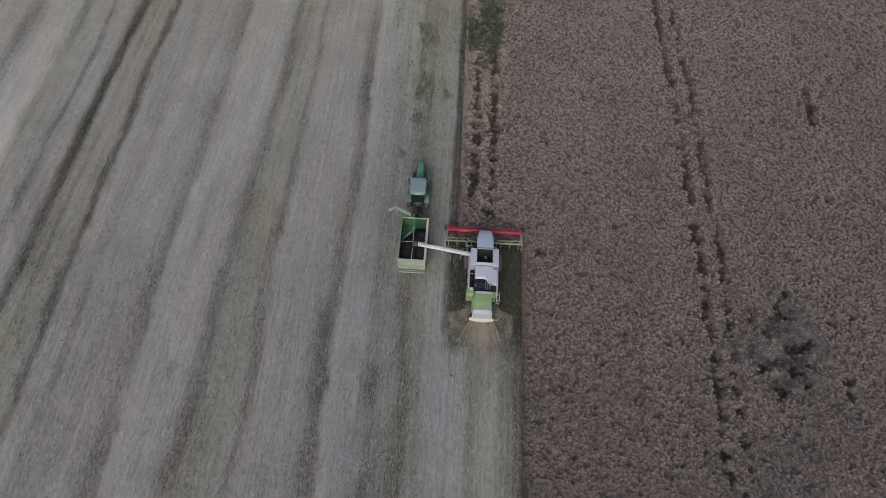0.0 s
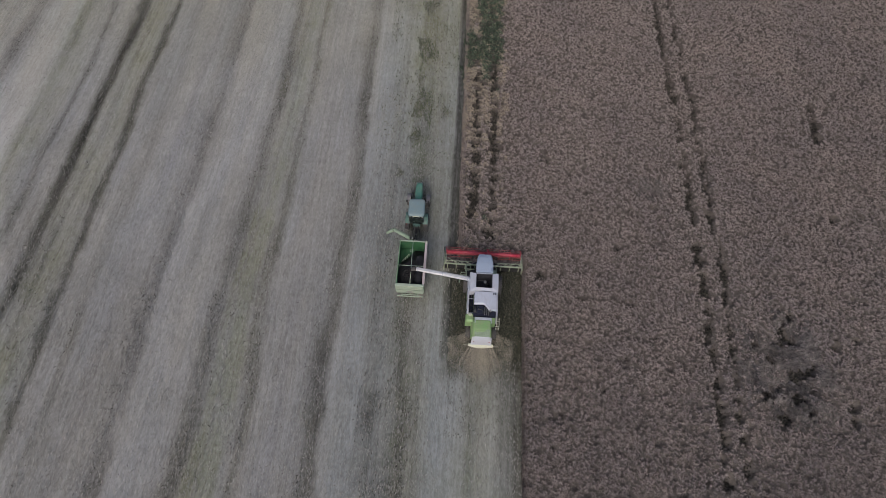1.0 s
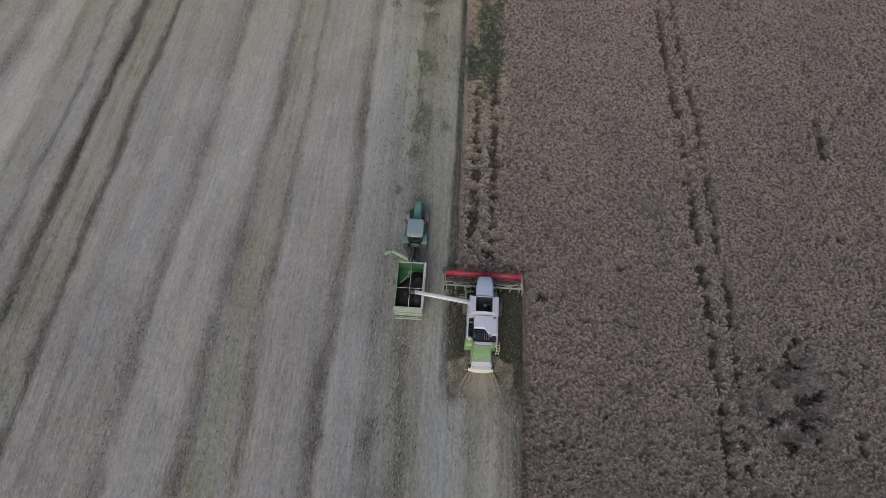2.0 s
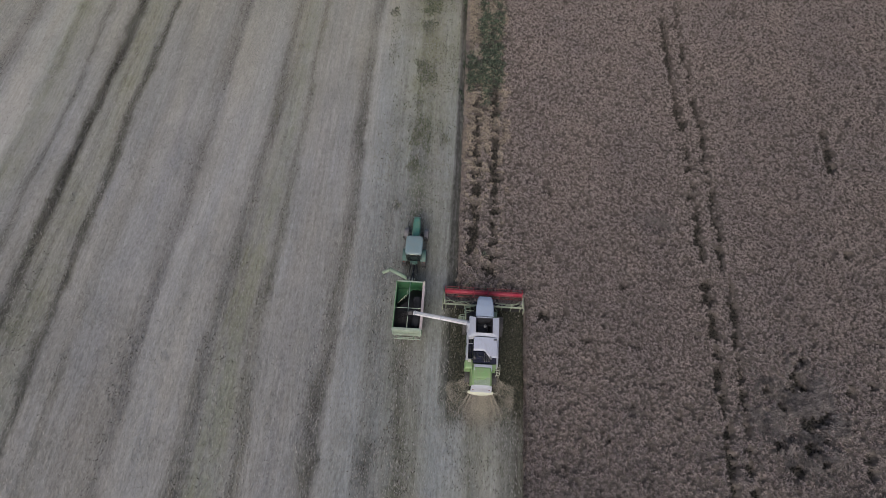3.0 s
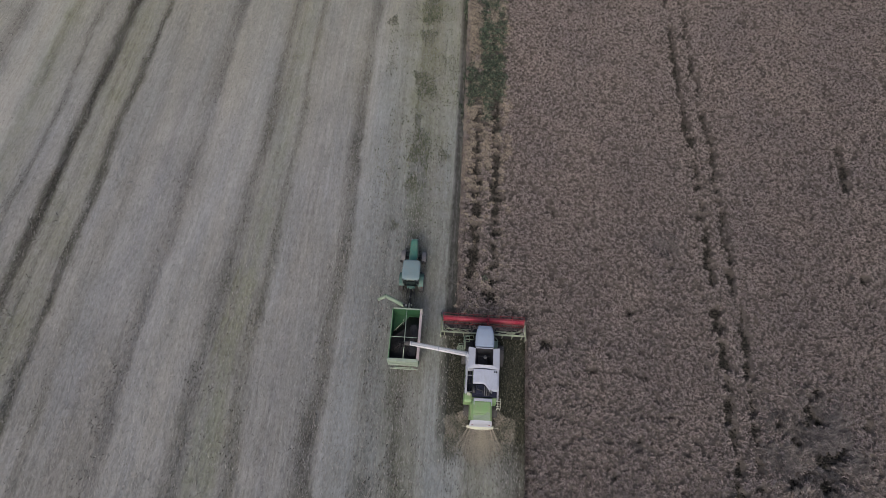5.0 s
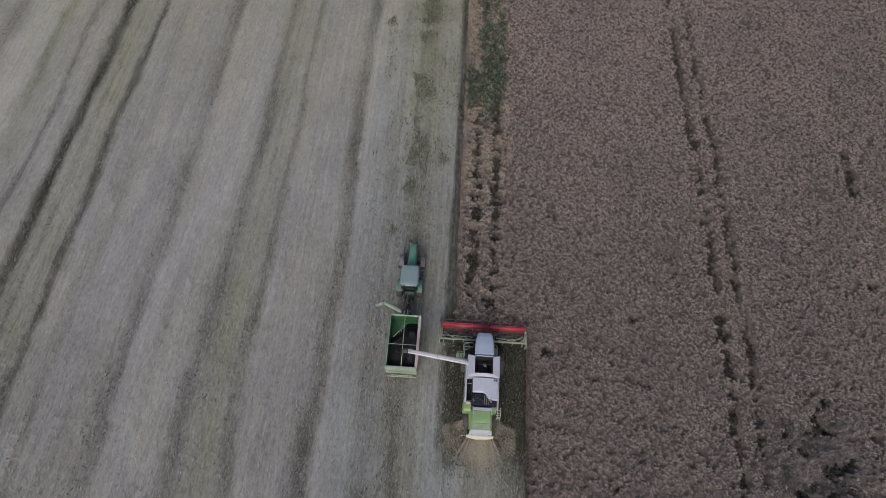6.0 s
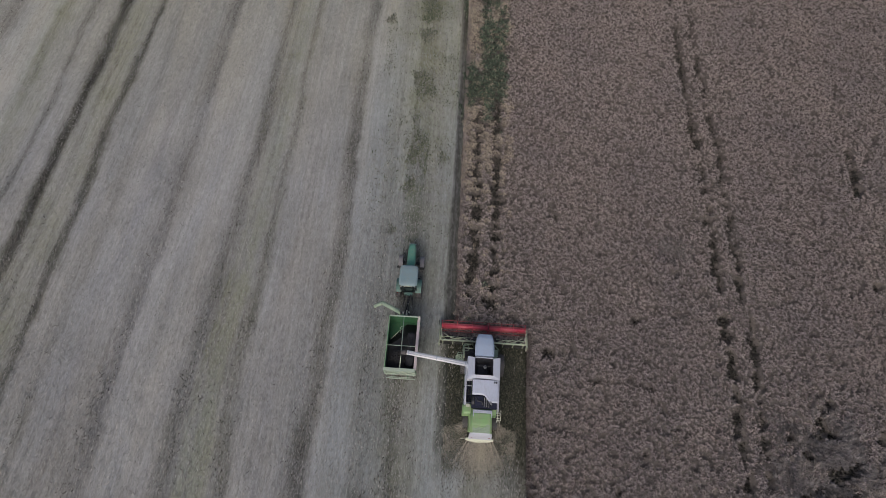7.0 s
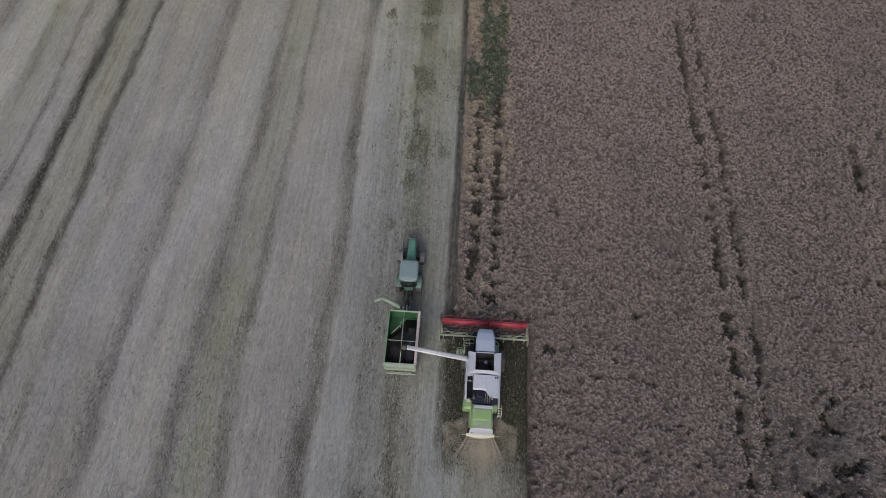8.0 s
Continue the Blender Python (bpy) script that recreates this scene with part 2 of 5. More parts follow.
def sect_y(y, x0, x1, z0, z1, inset=0.12, drop=0.1):
    """A cross-section with sloped shoulders, standing across y."""
    return [(x0, y, z0), (x1, y, z0), (x1, y, z1 - drop), (x1 - inset, y, z1), (x0 + inset, y, z1), (x0, y, z1 - drop)]


def turned(profile, seg=32, bm=None):
    """A ring turned round the x axis from (x, radius) points, closed."""
    one = bmesh.new()
    rings = []
    for i in range(seg):
        a = 2 * math.pi * i / seg
        rings.append([one.verts.new((x, r * math.cos(a), r * math.sin(a))) for x, r in profile])
    k = len(profile)
    for i in range(seg):
        p, q = rings[i], rings[(i + 1) % seg]
        for j in range(k):
            one.faces.new((p[j], p[(j + 1) % k], q[(j + 1) % k], q[j])).smooth = True
    bmesh.ops.recalc_face_normals(one, faces=one.faces[:])
    return join(bm, one)


def wheel(parent, x, y, r, w, rim_mat, lugs=20, side=1):
    """A farm wheel with a lugged tyre; side: which way its outer face looks."""
    hub = r * 0.52
    prof = [(-w * .42, hub), (-w * .5, r * .7), (-w * .47, r * .9), (-w * .36, r * .96), (0, r * .97), (w * .36, r * .96), (w * .47, r * .9), (w * .5, r * .7), (w * .42, hub)]
    bm = turned(prof, 36)
    for i in range(lugs):
        for s in (-1, 1):
            a = 2 * math.pi * (i + (0.5 if s > 0 else 0)) / lugs
            lug = block(-w * .26, w * .26, -.035 * r / .8, .035 * r / .8, r * .94, r * 1.0, 0.008)
            bmesh.ops.transform(lug, matrix=Matrix.Rotation(a, 4, "X") @ Matrix.Translation((s * w * .23, 0, 0)) @ Matrix.Rotation(s * .6, 4, "Z"), verts=lug.verts)
            bm = join(bm, lug)
    bmesh.ops.translate(bm, vec=(x, y, r), verts=bm.verts)
    tyre = part("wheel", bm, RUBBER, parent, "dusty black lugged farm tyre")
    o = side * w * .18
    bm = turned([(o - .03, .06), (o - .03, hub * .8), (o - .12 * side, hub), (o + .12 * side, hub * 1.02), (o + .05 * side, hub * .82), (o + .05 * side, .06)], 28)
    bm = rod((o - .06, 0, 0), (o + .12 * side, 0, 0), hub * .32, 16, bm)
    for i in range(8):
        a = 2 * math.pi * i / 8
        bm = rod((o, .24 * r * math.cos(a), .24 * r * math.sin(a)), (o + .09 * side, .24 * r * math.cos(a), .24 * r * math.sin(a)), .02, 6, bm)
    bmesh.ops.translate(bm, vec=(x, y, r), verts=bm.verts)
    part("rim", bm, rim_mat, tyre, "painted steel wheel rim")
    return tyre


def value_noise(x, y, scale, seed):
    """Smooth noise 0..1 on arrays."""
    rng = np.random.RandomState(seed)
    tab = rng.rand(256, 256)
    u, v = x * scale + 1000.0, y * scale + 1000.0
    i, j = np.floor(u).astype(int), np.floor(v).astype(int)
    a, b = u - i, v - j
    a, b = a * a * (3 - 2 * a), b * b * (3 - 2 * b)
    g = lambda p, q: tab[p % 256, q % 256]
    return (g(i, j) * (1 - a) + g(i + 1, j) * a) * (1 - b) + (g(i, j + 1) * (1 - a) + g(i + 1, j + 1) * a) * b


def mesh_object(name, verts, quads, mat):
    me = bpy.data.meshes.new(name)
    me.vertices.add(len(verts))
    me.vertices.foreach_set("co", verts.astype(np.float32).ravel())
    me.loops.add(quads.size)
    me.loops.foreach_set("vertex_index", quads.astype(np.int32).ravel())
    me.polygons.add(len(quads))
    me.polygons.foreach_set("loop_start", np.arange(0, quads.size, 4, dtype=np.int32))
    me.polygons.foreach_set("loop_total", np.full(len(quads), 4, dtype=np.int32))
    me.update(calc_edges=True)
    me.materials.append(mat)
    return new(name, me)


def grid_mesh(name, xs, ys, zf, mat):
    X, Y = np.meshgrid(xs, ys, indexing="ij")
    v = np.stack([X.ravel(), Y.ravel(), zf(X, Y).ravel()], 1)
    n, k = len(xs), len(ys)
    i = (np.arange(n - 1)[:, None] * k + np.arange(k - 1)[None, :]).ravel()
    return mesh_object(name, v, np.stack([i, i + k, i + k + 1, i + 1], 1), mat)


def blades(name, x, y, z, length, width, lean, azimuth, mat):
    """Bent leaf or stalk strips, a quad and a pointed tip each, rooted at x, y, z."""
    n = len(x)
    dx, dy = np.cos(azimuth), np.sin(azimuth)
    sx, sy = -dy * width / 2, dx * width / 2
    out, up = np.sin(lean) * length, np.cos(lean) * length
    v = np.empty((n, 5, 3))
    for k, (o, h, w) in enumerate(((0, 0, .7), (.45, .6, 1.1))):
        v[:, 2 * k] = np.stack([x + dx * out * o - sx * w, y + dy * out * o - sy * w, z + up * h], 1)
        v[:, 2 * k + 1] = np.stack([x + dx * out * o + sx * w, y + dy * out * o + sy * w, z + up * h], 1)
    v[:, 4] = np.stack([x + dx * out * 1.1, y + dy * out * 1.1, z + up], 1)
    b = np.arange(n)[:, None] * 5
    me = bpy.data.meshes.new(name)
    me.vertices.add(5 * n)
    me.vertices.foreach_set("co", v.astype(np.float32).ravel())
    loops = (b + np.array([0, 1, 3, 2, 2, 3, 4])).astype(np.int32)
    me.loops.add(loops.size)
    me.loops.foreach_set("vertex_index", loops.ravel())
    me.polygons.add(2 * n)
    me.polygons.foreach_set("loop_start", (np.arange(n)[:, None] * 7 + np.array([0, 4])).astype(np.int32).ravel())
    me.polygons.foreach_set("loop_total", np.tile(np.array([4, 3], dtype=np.int32), n))
    me.update(calc_edges=True)
    me.materials.append(mat)
    return new(name, me)


def sprigs(name, x, y, z, length, width, lean, azimuth, mat):
    """Thin pointed twigs and pods, one triangle each, rooted at x, y, z."""
    n = len(x)
    dx, dy = np.cos(azimuth), np.sin(azimuth)
    sx, sy = -dy * width / 2, dx * width / 2
    v = np.empty((n, 3, 3))
    v[:, 0] = np.stack([x - sx, y - sy, z], 1)
    v[:, 1] = np.stack([x + sx, y + sy, z], 1)
    v[:, 2] = np.stack([x + dx * np.sin(lean) * length, y + dy * np.sin(lean) * length, z + np.cos(lean) * length], 1)
    me = bpy.data.meshes.new(name)
    me.vertices.add(3 * n)
    me.vertices.foreach_set("co", v.astype(np.float32).ravel())
    me.loops.add(3 * n)
    me.loops.foreach_set("vertex_index", np.arange(3 * n, dtype=np.int32))
    me.polygons.add(n)
    me.polygons.foreach_set("loop_start", np.arange(0, 3 * n, 3, dtype=np.int32))
    me.polygons.foreach_set("loop_total", np.full(n, 3, dtype=np.int32))
    me.update(calc_edges=True)
    me.materials.append(mat)
    return new(name, me)


def flakes(name, x, y, z, length, width, azimuth, tilt, mat):
    """Small loose straws and leaf bits, one quad each."""
    n = len(x)
    dx, dy = np.cos(azimuth) * length / 2, np.sin(azimuth) * length / 2
    sx, sy = -np.sin(azimuth) * width / 2, np.cos(azimuth) * width / 2
    dz, sz = np.sin(tilt) * length / 2, np.sin(tilt * 1.7 + azimuth * 3) * width * .4
    v = np.stack([np.stack([x + a * dx + b * sx, y + a * dy + b * sy, z + a * dz + b * sz], 1) for a, b in ((-1, -1), (1, -1), (1, 1), (-1, 1))], 1)
    return mesh_object(name, v.reshape(-1, 3), np.arange(4 * n).reshape(-1, 4), mat)


# ---- ground ----
EDGE_L, EDGE_R, FRONT = -2.45, 3.95, 5.2     # edges of the uncut crop beside the lane, and where the header has reached
TOP = 1.05                                    # height of the standing crop

# dark lanes of the older passes: place across the field at y = 12, reach to either side, how much barer, how green
LANES = [
    (-68.0, 1.2, .9, .30, .1), (-62.5, 1.0, .6, .30, .2), (-57.1, 1.1, .9, .30, .0), (-50.9, 1.1, .7, .34, .8), (-47.75, .55, .42, .32, .2),
    (-44.5, .74, .74, .78, .5), (-42.5, .3, .3, .16, .6), (-40.0, .45, .55, .68, .4), (-36.9, .65, .45, .20, .15), (-34.0, .6, .6, .07, .0),
    (-30.6, 1.8, .40, .46, .02), (-24.3, 1.15, .85, .42, .25), (-22.7, .3, .3, .10, .5), (-20.5, .5, .7, .32, .35), (-17.6, .8, .6, .06, .0), (-13.65, 1.45, .42, .42, .22),
]
# how thin the straw lies between those lanes
OPEN = [(-80, .32), (-56, .34), (-55, .16), (-51.8, .08), (-50, .32), (-46, .32), (-43.5, .38), (-41.5, .36), (-39, .30), (-33, .29), (-29.6, .21), (-27, .24), (-23.3, .34), (-21.5, .34), (-19.5, .29), (-15.5, .33), (-13, .33)]
# the newest passes: place, thinness, green
# thinness rises beside both crop edges to paint in their shade
NEAR = [(-13.0, .33, .1), (-12.4, .33, .1), (-11.0, .35, .1), (-10.2, .42, .12), (-9.6, .50, .15), (-9.0, .45, .15), (-8.2, .44, .3), (-7.5, .60, .55), (-6.6, .60, .55), (-6.0, .47, .4), (-5.0, .43, .4), (-3.65, .45, .4), (-3.25, .80, .3), (-2.6, .84, .3), (-2.0, .50, .45), (-1.5, .50, .5), (-1.1, .64, .6), (-.4, .52, .5), (.2, .40, .45), (1.1, .36, .4), (1.8, .50, .3), (2.6, .62, .2), (3.3, .76, .2), (4.4, .95, .4), (60, .9, .3)]


def across(X, Y):
    """The place across the lanes, which run a little aslant in the older part of the field."""
    lean = np.interp(X, (-57, -51, -47.7, -44.4, -40, -30.5, -24.3, -20.5, -13.8, -8), (.052, .034, .039, .053, .032, .027, .042, .011, .003, 0))
    return X - lean * (np.clip(Y, -60, 110) - 12)


def step(v, lo, hi):
    u = np.clip((v - lo) / (hi - lo), 0, 1)
    return u * u * (3 - 2 * u)


def straw_cover(X, Y):
    """How thin the straw lies, with shade beside the crop painted in, and how green the ground shows, 0 to 1."""
    A = across(X, Y) + .9 * (value_noise(X, Y * .35, .22, 201) - .5) + .36 * (value_noise(X, Y * .6, .8, 202) - .5) + .30 * (value_noise(X, Y * .7, 2.1, 203) - .5)
    thin = np.interp(A, [p[0] for p in OPEN], [p[1] for p in OPEN])
    green = .12 + .55 * np.exp(-((A + 42.2) / 2.0) ** 4) + (1.1 - .5 * step(Y, 4, 20)) * np.exp(-((A + 22.4) / 1.2) ** 4) + .35 * np.exp(-((A + 49.6) / 1.2) ** 2)
    for i, (x, left, right, bare, olive) in enumerate(LANES):
        d = (A - x) / (.88 * np.where(A < x, left, right))
        worn = np.exp(-np.abs(d) ** 2.2) * (.62 + .75 * value_noise(X + 31 * i, Y, .16, 204))
        thin = thin + (.52 + .18 * step(Y, 6, 22)) * bare * worn
        green = green + (olive - green) * np.clip(worn * 1.1, 0, 1)
    # straw colour darker toward the lower part of the field
    thin = thin + .13 * (1 - step(Y, -6, 26))
    near = A > -13.0
    thin = np.where(near, np.interp(A, [p[0] for p in NEAR], [p[1] for p in NEAR]), thin)
    green = np.where(near, np.interp(A, [p[0] for p in NEAR], [p[2] for p in NEAR]), green)
    thin = np.where(near, thin + .07 * step(A, -13.2, -12.2) * (1 - step(A, -6, -4)) * (1 - step(Y, 12, 30)), thin)
    y = Y + 3.0 * (value_noise(X, Y, .9, 205) - .5)
    # the strip just cut, bare of chaff until the spreader has passed
    fresh = step(A, -3.7, -1.9) * step(y, -6.5, -2.5)
    thin, green = thin + (1.08 - thin) * fresh, green + (.75 - green) * fresh
    # chaff of the last pass covers the seam between the two newest lanes
    cover = step(A, -4.2, -3.5) * (1 - step(A, -1.5, -.8)) * (1 - step(y, -8, -3.5)) * .85
    thin, green = thin + (.36 - thin) * cover, green + (.4 - green) * cover
    # blotches where the straw is trodden behind the trailer
    trod = np.exp(-((A + 9.5) / 1.0) ** 2) * (1 - step(Y, -1, 4)) * step(value_noise(X, Y * .6, .7, 206), .45, .75)
    thin = thin + .16 * trod
    # weeds and dry straw on the headland beyond the tractor
    weeds = .8 * step(A, -11.5, -8.6) * (1 - step(A, -3.9, -3.3)) * step(y, 12, 34) * step(value_noise(X, Y * .5, .55, 207) * .6 + value_noise(X, Y, 1.4, 208) * .4, .42, .66) * (.18 + .82 * np.exp(-((A + 7.4) / 1.0) ** 2))
    dry = step(A, -19, -11) * (1 - step(A, -4.0, -3.4)) * step(y, 8, 40) * .22
    thin, green = thin - .6 * dry, green + 1.3 * dry * step(A, -13.5, -9.5) * step(y, 14, 36)
    thin, green = thin + (.46 - thin) * weeds, green + (1.25 - green) * weeds
    # bare dusty wheel mark along the edge of the crop
    mark = np.exp(-((A + 3.9) / .7) ** 4 - ((Y - 43.6) / 2.4) ** 4)
    thin, green = thin + (.40 - thin) * mark, green * (1 - .8 * mark)
    # dark seam at the foot of the crop: its shade painted into the straw
    seam = np.exp(-((X - EDGE_L + np.clip(Y - 10, 0, 60) * .013 + .47) / .39) ** 4) * step(Y, 5, 8)
    thin, green = thin + (.95 - thin) * seam * .95, green + (.0 - green) * seam
    under = (X + .012 * Y > -2.75) & (Y > 5)
    return np.where(under, .95, thin), np.where(under, .3, np.clip(green, 0, 1.25))


def ground_height(X, Y):
    z = 0.05 * (value_noise(X, Y, 0.35, 3) - 0.5) + 0.05 * (value_noise(X, Y, 1.3, 4) - 0.5)
    A = across(X, Y)
    for x, w, d in ((-44.5, .5, .12), (-40.0, .5, .1), (-30.6, .6, .08), (-24.3, .6, .08), (-13.7, .6, .08), (-50.9, .5, .08)):
        z = z - d * np.exp(-((A - x) / w) ** 2)
    return np.where((np.abs(X) < 150) & (np.abs(Y) < 150), z, 0.0)


def give(ob, name, values):
    ob.data.attributes.new(name, "FLOAT", "POINT").data.foreach_set("value", np.ascontiguousarray(values, dtype=np.float32).ravel())


xs = np.concatenate([[-2500, -1000, -400, -160, -110], np.arange(-80, 6, 0.2), [8, 12, 20, 40, 80, 160, 400, 1000, 2500]])
ys = np.concatenate([[-2500, -1000, -400, -160, -80], np.arange(-30, 80, 0.5), [90, 100, 130, 160, 400, 1000, 2500]])
ground = tagged(grid_mesh("ground", xs, ys, ground_height, STUBBLE), "harvested rapeseed stubble in grey-tan and olive stripes", "stubble field", kind="structure")
GX, GY = np.meshgrid(xs, ys, indexing="ij")
for name, values in zip(("thin", "green", "across"), (*straw_cover(GX, GY), across(GX, GY))):
    give(ground, name, values)

rng = np.random.RandomState(5)
N = 360000
sx = rng.uniform(-64, 3.9, N)
sy = rng.uniform(-22, 66, N)
bare = (sx > -3.6 + 1.6 * rng.rand(N)) & (sy > -5) & (rng.rand(N) < .95)
keep = ((sx < EDGE_L - 1.25 - np.clip(sy - 10, 0, 60) * .013) | (sy < FRONT)) & ~bare & (sx > -46 - .40 * sy)
sx, sy = sx[keep], sy[keep]
keep = rng.rand(len(sx)) * (1 + .7 * (sx > -6) * (sy < 2)) < .10 + .6 * value_noise(sx, sy * .35, .8, 8) + .6 * np.clip(straw_cover(sx, sy)[0] - .36, 0, .5)
sx, sy = sx[keep], sy[keep]
n = len(sx)
lie = 1.57 - np.interp(sx, (-57, -8), (.05, 0))
loose = flakes("loose_straw", sx, sy, 0.10 + 0.08 * rng.rand(n), rng.uniform(.08, .22, n), rng.uniform(.022, .045, n), lie + rng.normal(0, .40, n), rng.normal(0, .4, n), STRAW)
tagged(loose, "pale chopped straw lying on the stubble", "straw", kind="stuff")

# short stubs left by the knife, not yet covered with chaff
rng = np.random.RandomState(12)
N = 34000
fx, fy = rng.uniform(-2.9, 3.9, N), rng.uniform(-12, 5.2, N)
ok = rng.rand(N) < np.clip((fy + 7.5) / 3, .06, 1)
fx, fy = fx[ok], fy[ok]
n = len(fx)
tagged(flakes("fresh_stubble", fx, fy, .05 + .09 * rng.rand(n), rng.uniform(.06, .17, n), rng.uniform(.018, .04, n), rng.normal(1.57, .6, n), rng.normal(0, .8, n), STUBS), "fresh olive-tan stubble just cut by the header", "stubble", kind="stuff")

# short dark stubble standing along the dark lanes
rng = np.random.RandomState(6)
N = 520000
dx, dy = rng.uniform(-62, -3.6, N), rng.uniform(-20, 62, N)
ok = dx > -46 - .40 * dy
dx, dy = dx[ok], dy[ok]
keep = rng.rand(len(dx)) < np.clip(1.2 * (straw_cover(dx, dy)[0] - .45), 0, 1) * np.clip(2.2 * value_noise(dx, dy * .4, 1.1, 10) - .3, .1, 1)
dx, dy = dx[keep], dy[keep]
n = len(dx)
tufts = flakes("stubble_tufts", dx, dy, .08 + .08 * rng.rand(n), rng.uniform(.08, .22, n), rng.uniform(.03, .06, n), rng.normal(1.5, .5, n), rng.normal(0, .7, n), TUFT)
tagged(tufts, "short dark stubble standing in the wheel lanes", "stubble", kind="stuff")

rng = np.random.RandomState(7)
N = 120000
wx, wy = rng.uniform(-12, -3.6, N), rng.uniform(12, 58, N)
thick = np.clip((wy - 10) / 22, 0, 1) * np.clip(3.6 * value_noise(wx, wy * .6, .42, 61) * (.45 + .75 * value_noise(wx, wy, 1.6, 62)) - 1.25, 0, 1) * (.16 + 1.1 * np.exp(-((wx + 7.3) / .9) ** 2))
thick = thick + .035 * step(wy, 16, 36) * step(wx, -11.5, -8.5)
keep = rng.rand(N) < thick * .5
wx, wy = wx[keep], wy[keep]
n = len(wx)
tagged(blades("stubble_weeds", wx, wy, np.full(n, .03), rng.uniform(.10, .26, n), rng.uniform(.04, .09, n), np.abs(rng.normal(.9, .35, n)), rng.uniform(0, 6.283, n), LOW_WEED), "olive-green weeds regrowing on the stubble", "weeds", kind="stuff")


def weed_clump(a, b, size, seed):
    """A low ragged mound of stems with a leaf springing from every length of its rings."""
    q = random.Random(seed)
    bm = bmesh.new()
    seg, count = 22, 7
    low = bm.verts.new((0, 0, .10 * size))
    rings = []
    for k in range(count):
        ring = []
        for i in range(seg):
            turn = 6.283 * i / seg
            wide = size * .13 * (k + 1) * (.25 + .55 * q.random() + .6 * math.sin(1.5 * turn + seed) ** 2)
            ring.append(bm.verts.new((wide * math.cos(turn), 1.5 * wide * math.sin(turn), .02 + .08 * size * (1 - k / count) * q.random())))
        rings.append(ring)
    for k, ring in enumerate(rings):
        for i in range(seg):
            p, o = ring[i], ring[(i + 1) % seg]
            if k == 0:
                bm.faces.new((low, p, o))
            # the mound is open where no stems grow
            elif i % 7 == k or q.random() < .22 - .03 * k:
                bm.faces.new((rings[k - 1][i], p, o))
            mid = (p.co + o.co) / 2
            turn = math.atan2(mid.y, mid.x) + q.gauss(0, .8)
            reach = size * q.uniform(.08, .26)
            tip = bm.verts.new(mid + Vector((reach * math.cos(turn), reach * math.sin(turn), q.uniform(.06, .20) * size)))
            bm.faces.new((p, o, tip))
    me = bpy.data.meshes.new("weed_clump")
    bm.to_mesh(me)
    bm.free()
    me.materials.append(CLUMP)
    ob = new("weed_clump", me)
    ob.location = (a, b, .02)
    tagged(ob, "ragged clump of dark olive weeds on the stubble", "weed", "weed clumps on the stubble")


# the larger clumps of weeds that stand out on the straw: place and size
for i, (a, b, c) in enumerate(((-8.0, 33.6, 1.0), (-7.8, 23.1, 1.0), (-7.8, 19.6, .9), (-7.5, 39.8, 1.2), (-4.8, 23.3, .7), (-11.8, 42.0, .8), (-7.9, 28.0, .6), (-9.1, 14.8, .5))):
    weed_clump(a, b, .85 * c, 70 + i)

# ---- standing crop ----
def track_left(Y):
    return np.interp(Y, (-30, -8, 4, 12, 22, 30, 38, 46, 80), (20.9, 21.2, 21.4, 21.5, 21.35, 21.1, 20.8, 20.75, 20.3))


def track_right(Y):
    return np.interp(Y, (-30, -8, 4, 12, 22, 28, 33, 46, 80), (22.5, 23.05, 23.5, 23.4, 23.2, 23.25, 22.85, 22.45, 21.8))


def row_left(Y):
    return np.interp(Y, (7, 12, 17, 24, 60), (-1.45, -1.2, -1.0, -1.25, -1.3))


def row_right(Y):
    return np.interp(Y, (7, 14, 18, 24, 60), (.55, .85, .85, .7, .6))


# holes in the crop: place and size
HOLES = [(.55, 7.8, .75), (-1.35, 11.6, .72), (.85, 18.1, .75), (.7, 19.9, .55), (-.95, 17.0, .6), (-1.25, 21.5, .6), (5.7, 3.5, .45), (6.1, 3.3, .3), (13.6, 7.0, .45), (35.8, 11.6, .5), (29.4, 44.0, .6), (4.6, 37.5, .35), (3.4, 36.0, .35)]
TRACK_KNOTS = [(40.2, .5), (36.3, .65), (34.9, .6), (32.2, .5), (28.6, .7), (26.9, .8), (17.2, .6), (14.8, .5), (10.8, .6), (7.4, .75), (6.2, .7), (4.2, .7), (2.9, .6), (-1.0, .5), (-3.4, .6), (-6.0, .55), (-8.6, .6), (-11.0, .55)]
TRACK_KNOTS_RIGHT = [(30.2, .4), (26.6, .55), (17.0, .5), (14.8, .55), (13.0, .55), (11.1, .6), (5.3, .65), (2.2, .45), (-3.0, .5), (-5.6, .4), (-9.0, .5)]
# the beaten-down hollow: dark holes in it
HOLLOW = [(29.2, .7, .5), (28.3, .1, .42), (28.2, -.6, .42), (28.4, -1.3, .45), (29.1, -1.8, .5), (26.6, -3.4, .7), (28.7, -4.7, .95), (30.2, -4.3, .7), (25.8, -6.8, .7), (28.6, -7.0, .8), (29.3, -8.2, .55), (26.8, -8.7, .8), (33.0, -1.9, .55), (35.0, -1.3, .4), (33.0, -8.6, .6), (33.2, -7.4, .5), (25.4, -2.2, .4)]


def spot(X, Y, x, y, r, long=1.3):
    """A ragged hole of radius r."""
    d = ((X - x) / r) ** 2 + ((Y - y) / (r * long)) ** 2
    return step(1.25 - d + 1.5 * (value_noise(X, Y, 2.4, 24) - .5), 0, .6)


def hollow_at(X, Y):
    return np.exp(-(((X - 27.9) / 3.7) ** 2 + ((Y + 4.9) / 4.6) ** 2) ** 2)


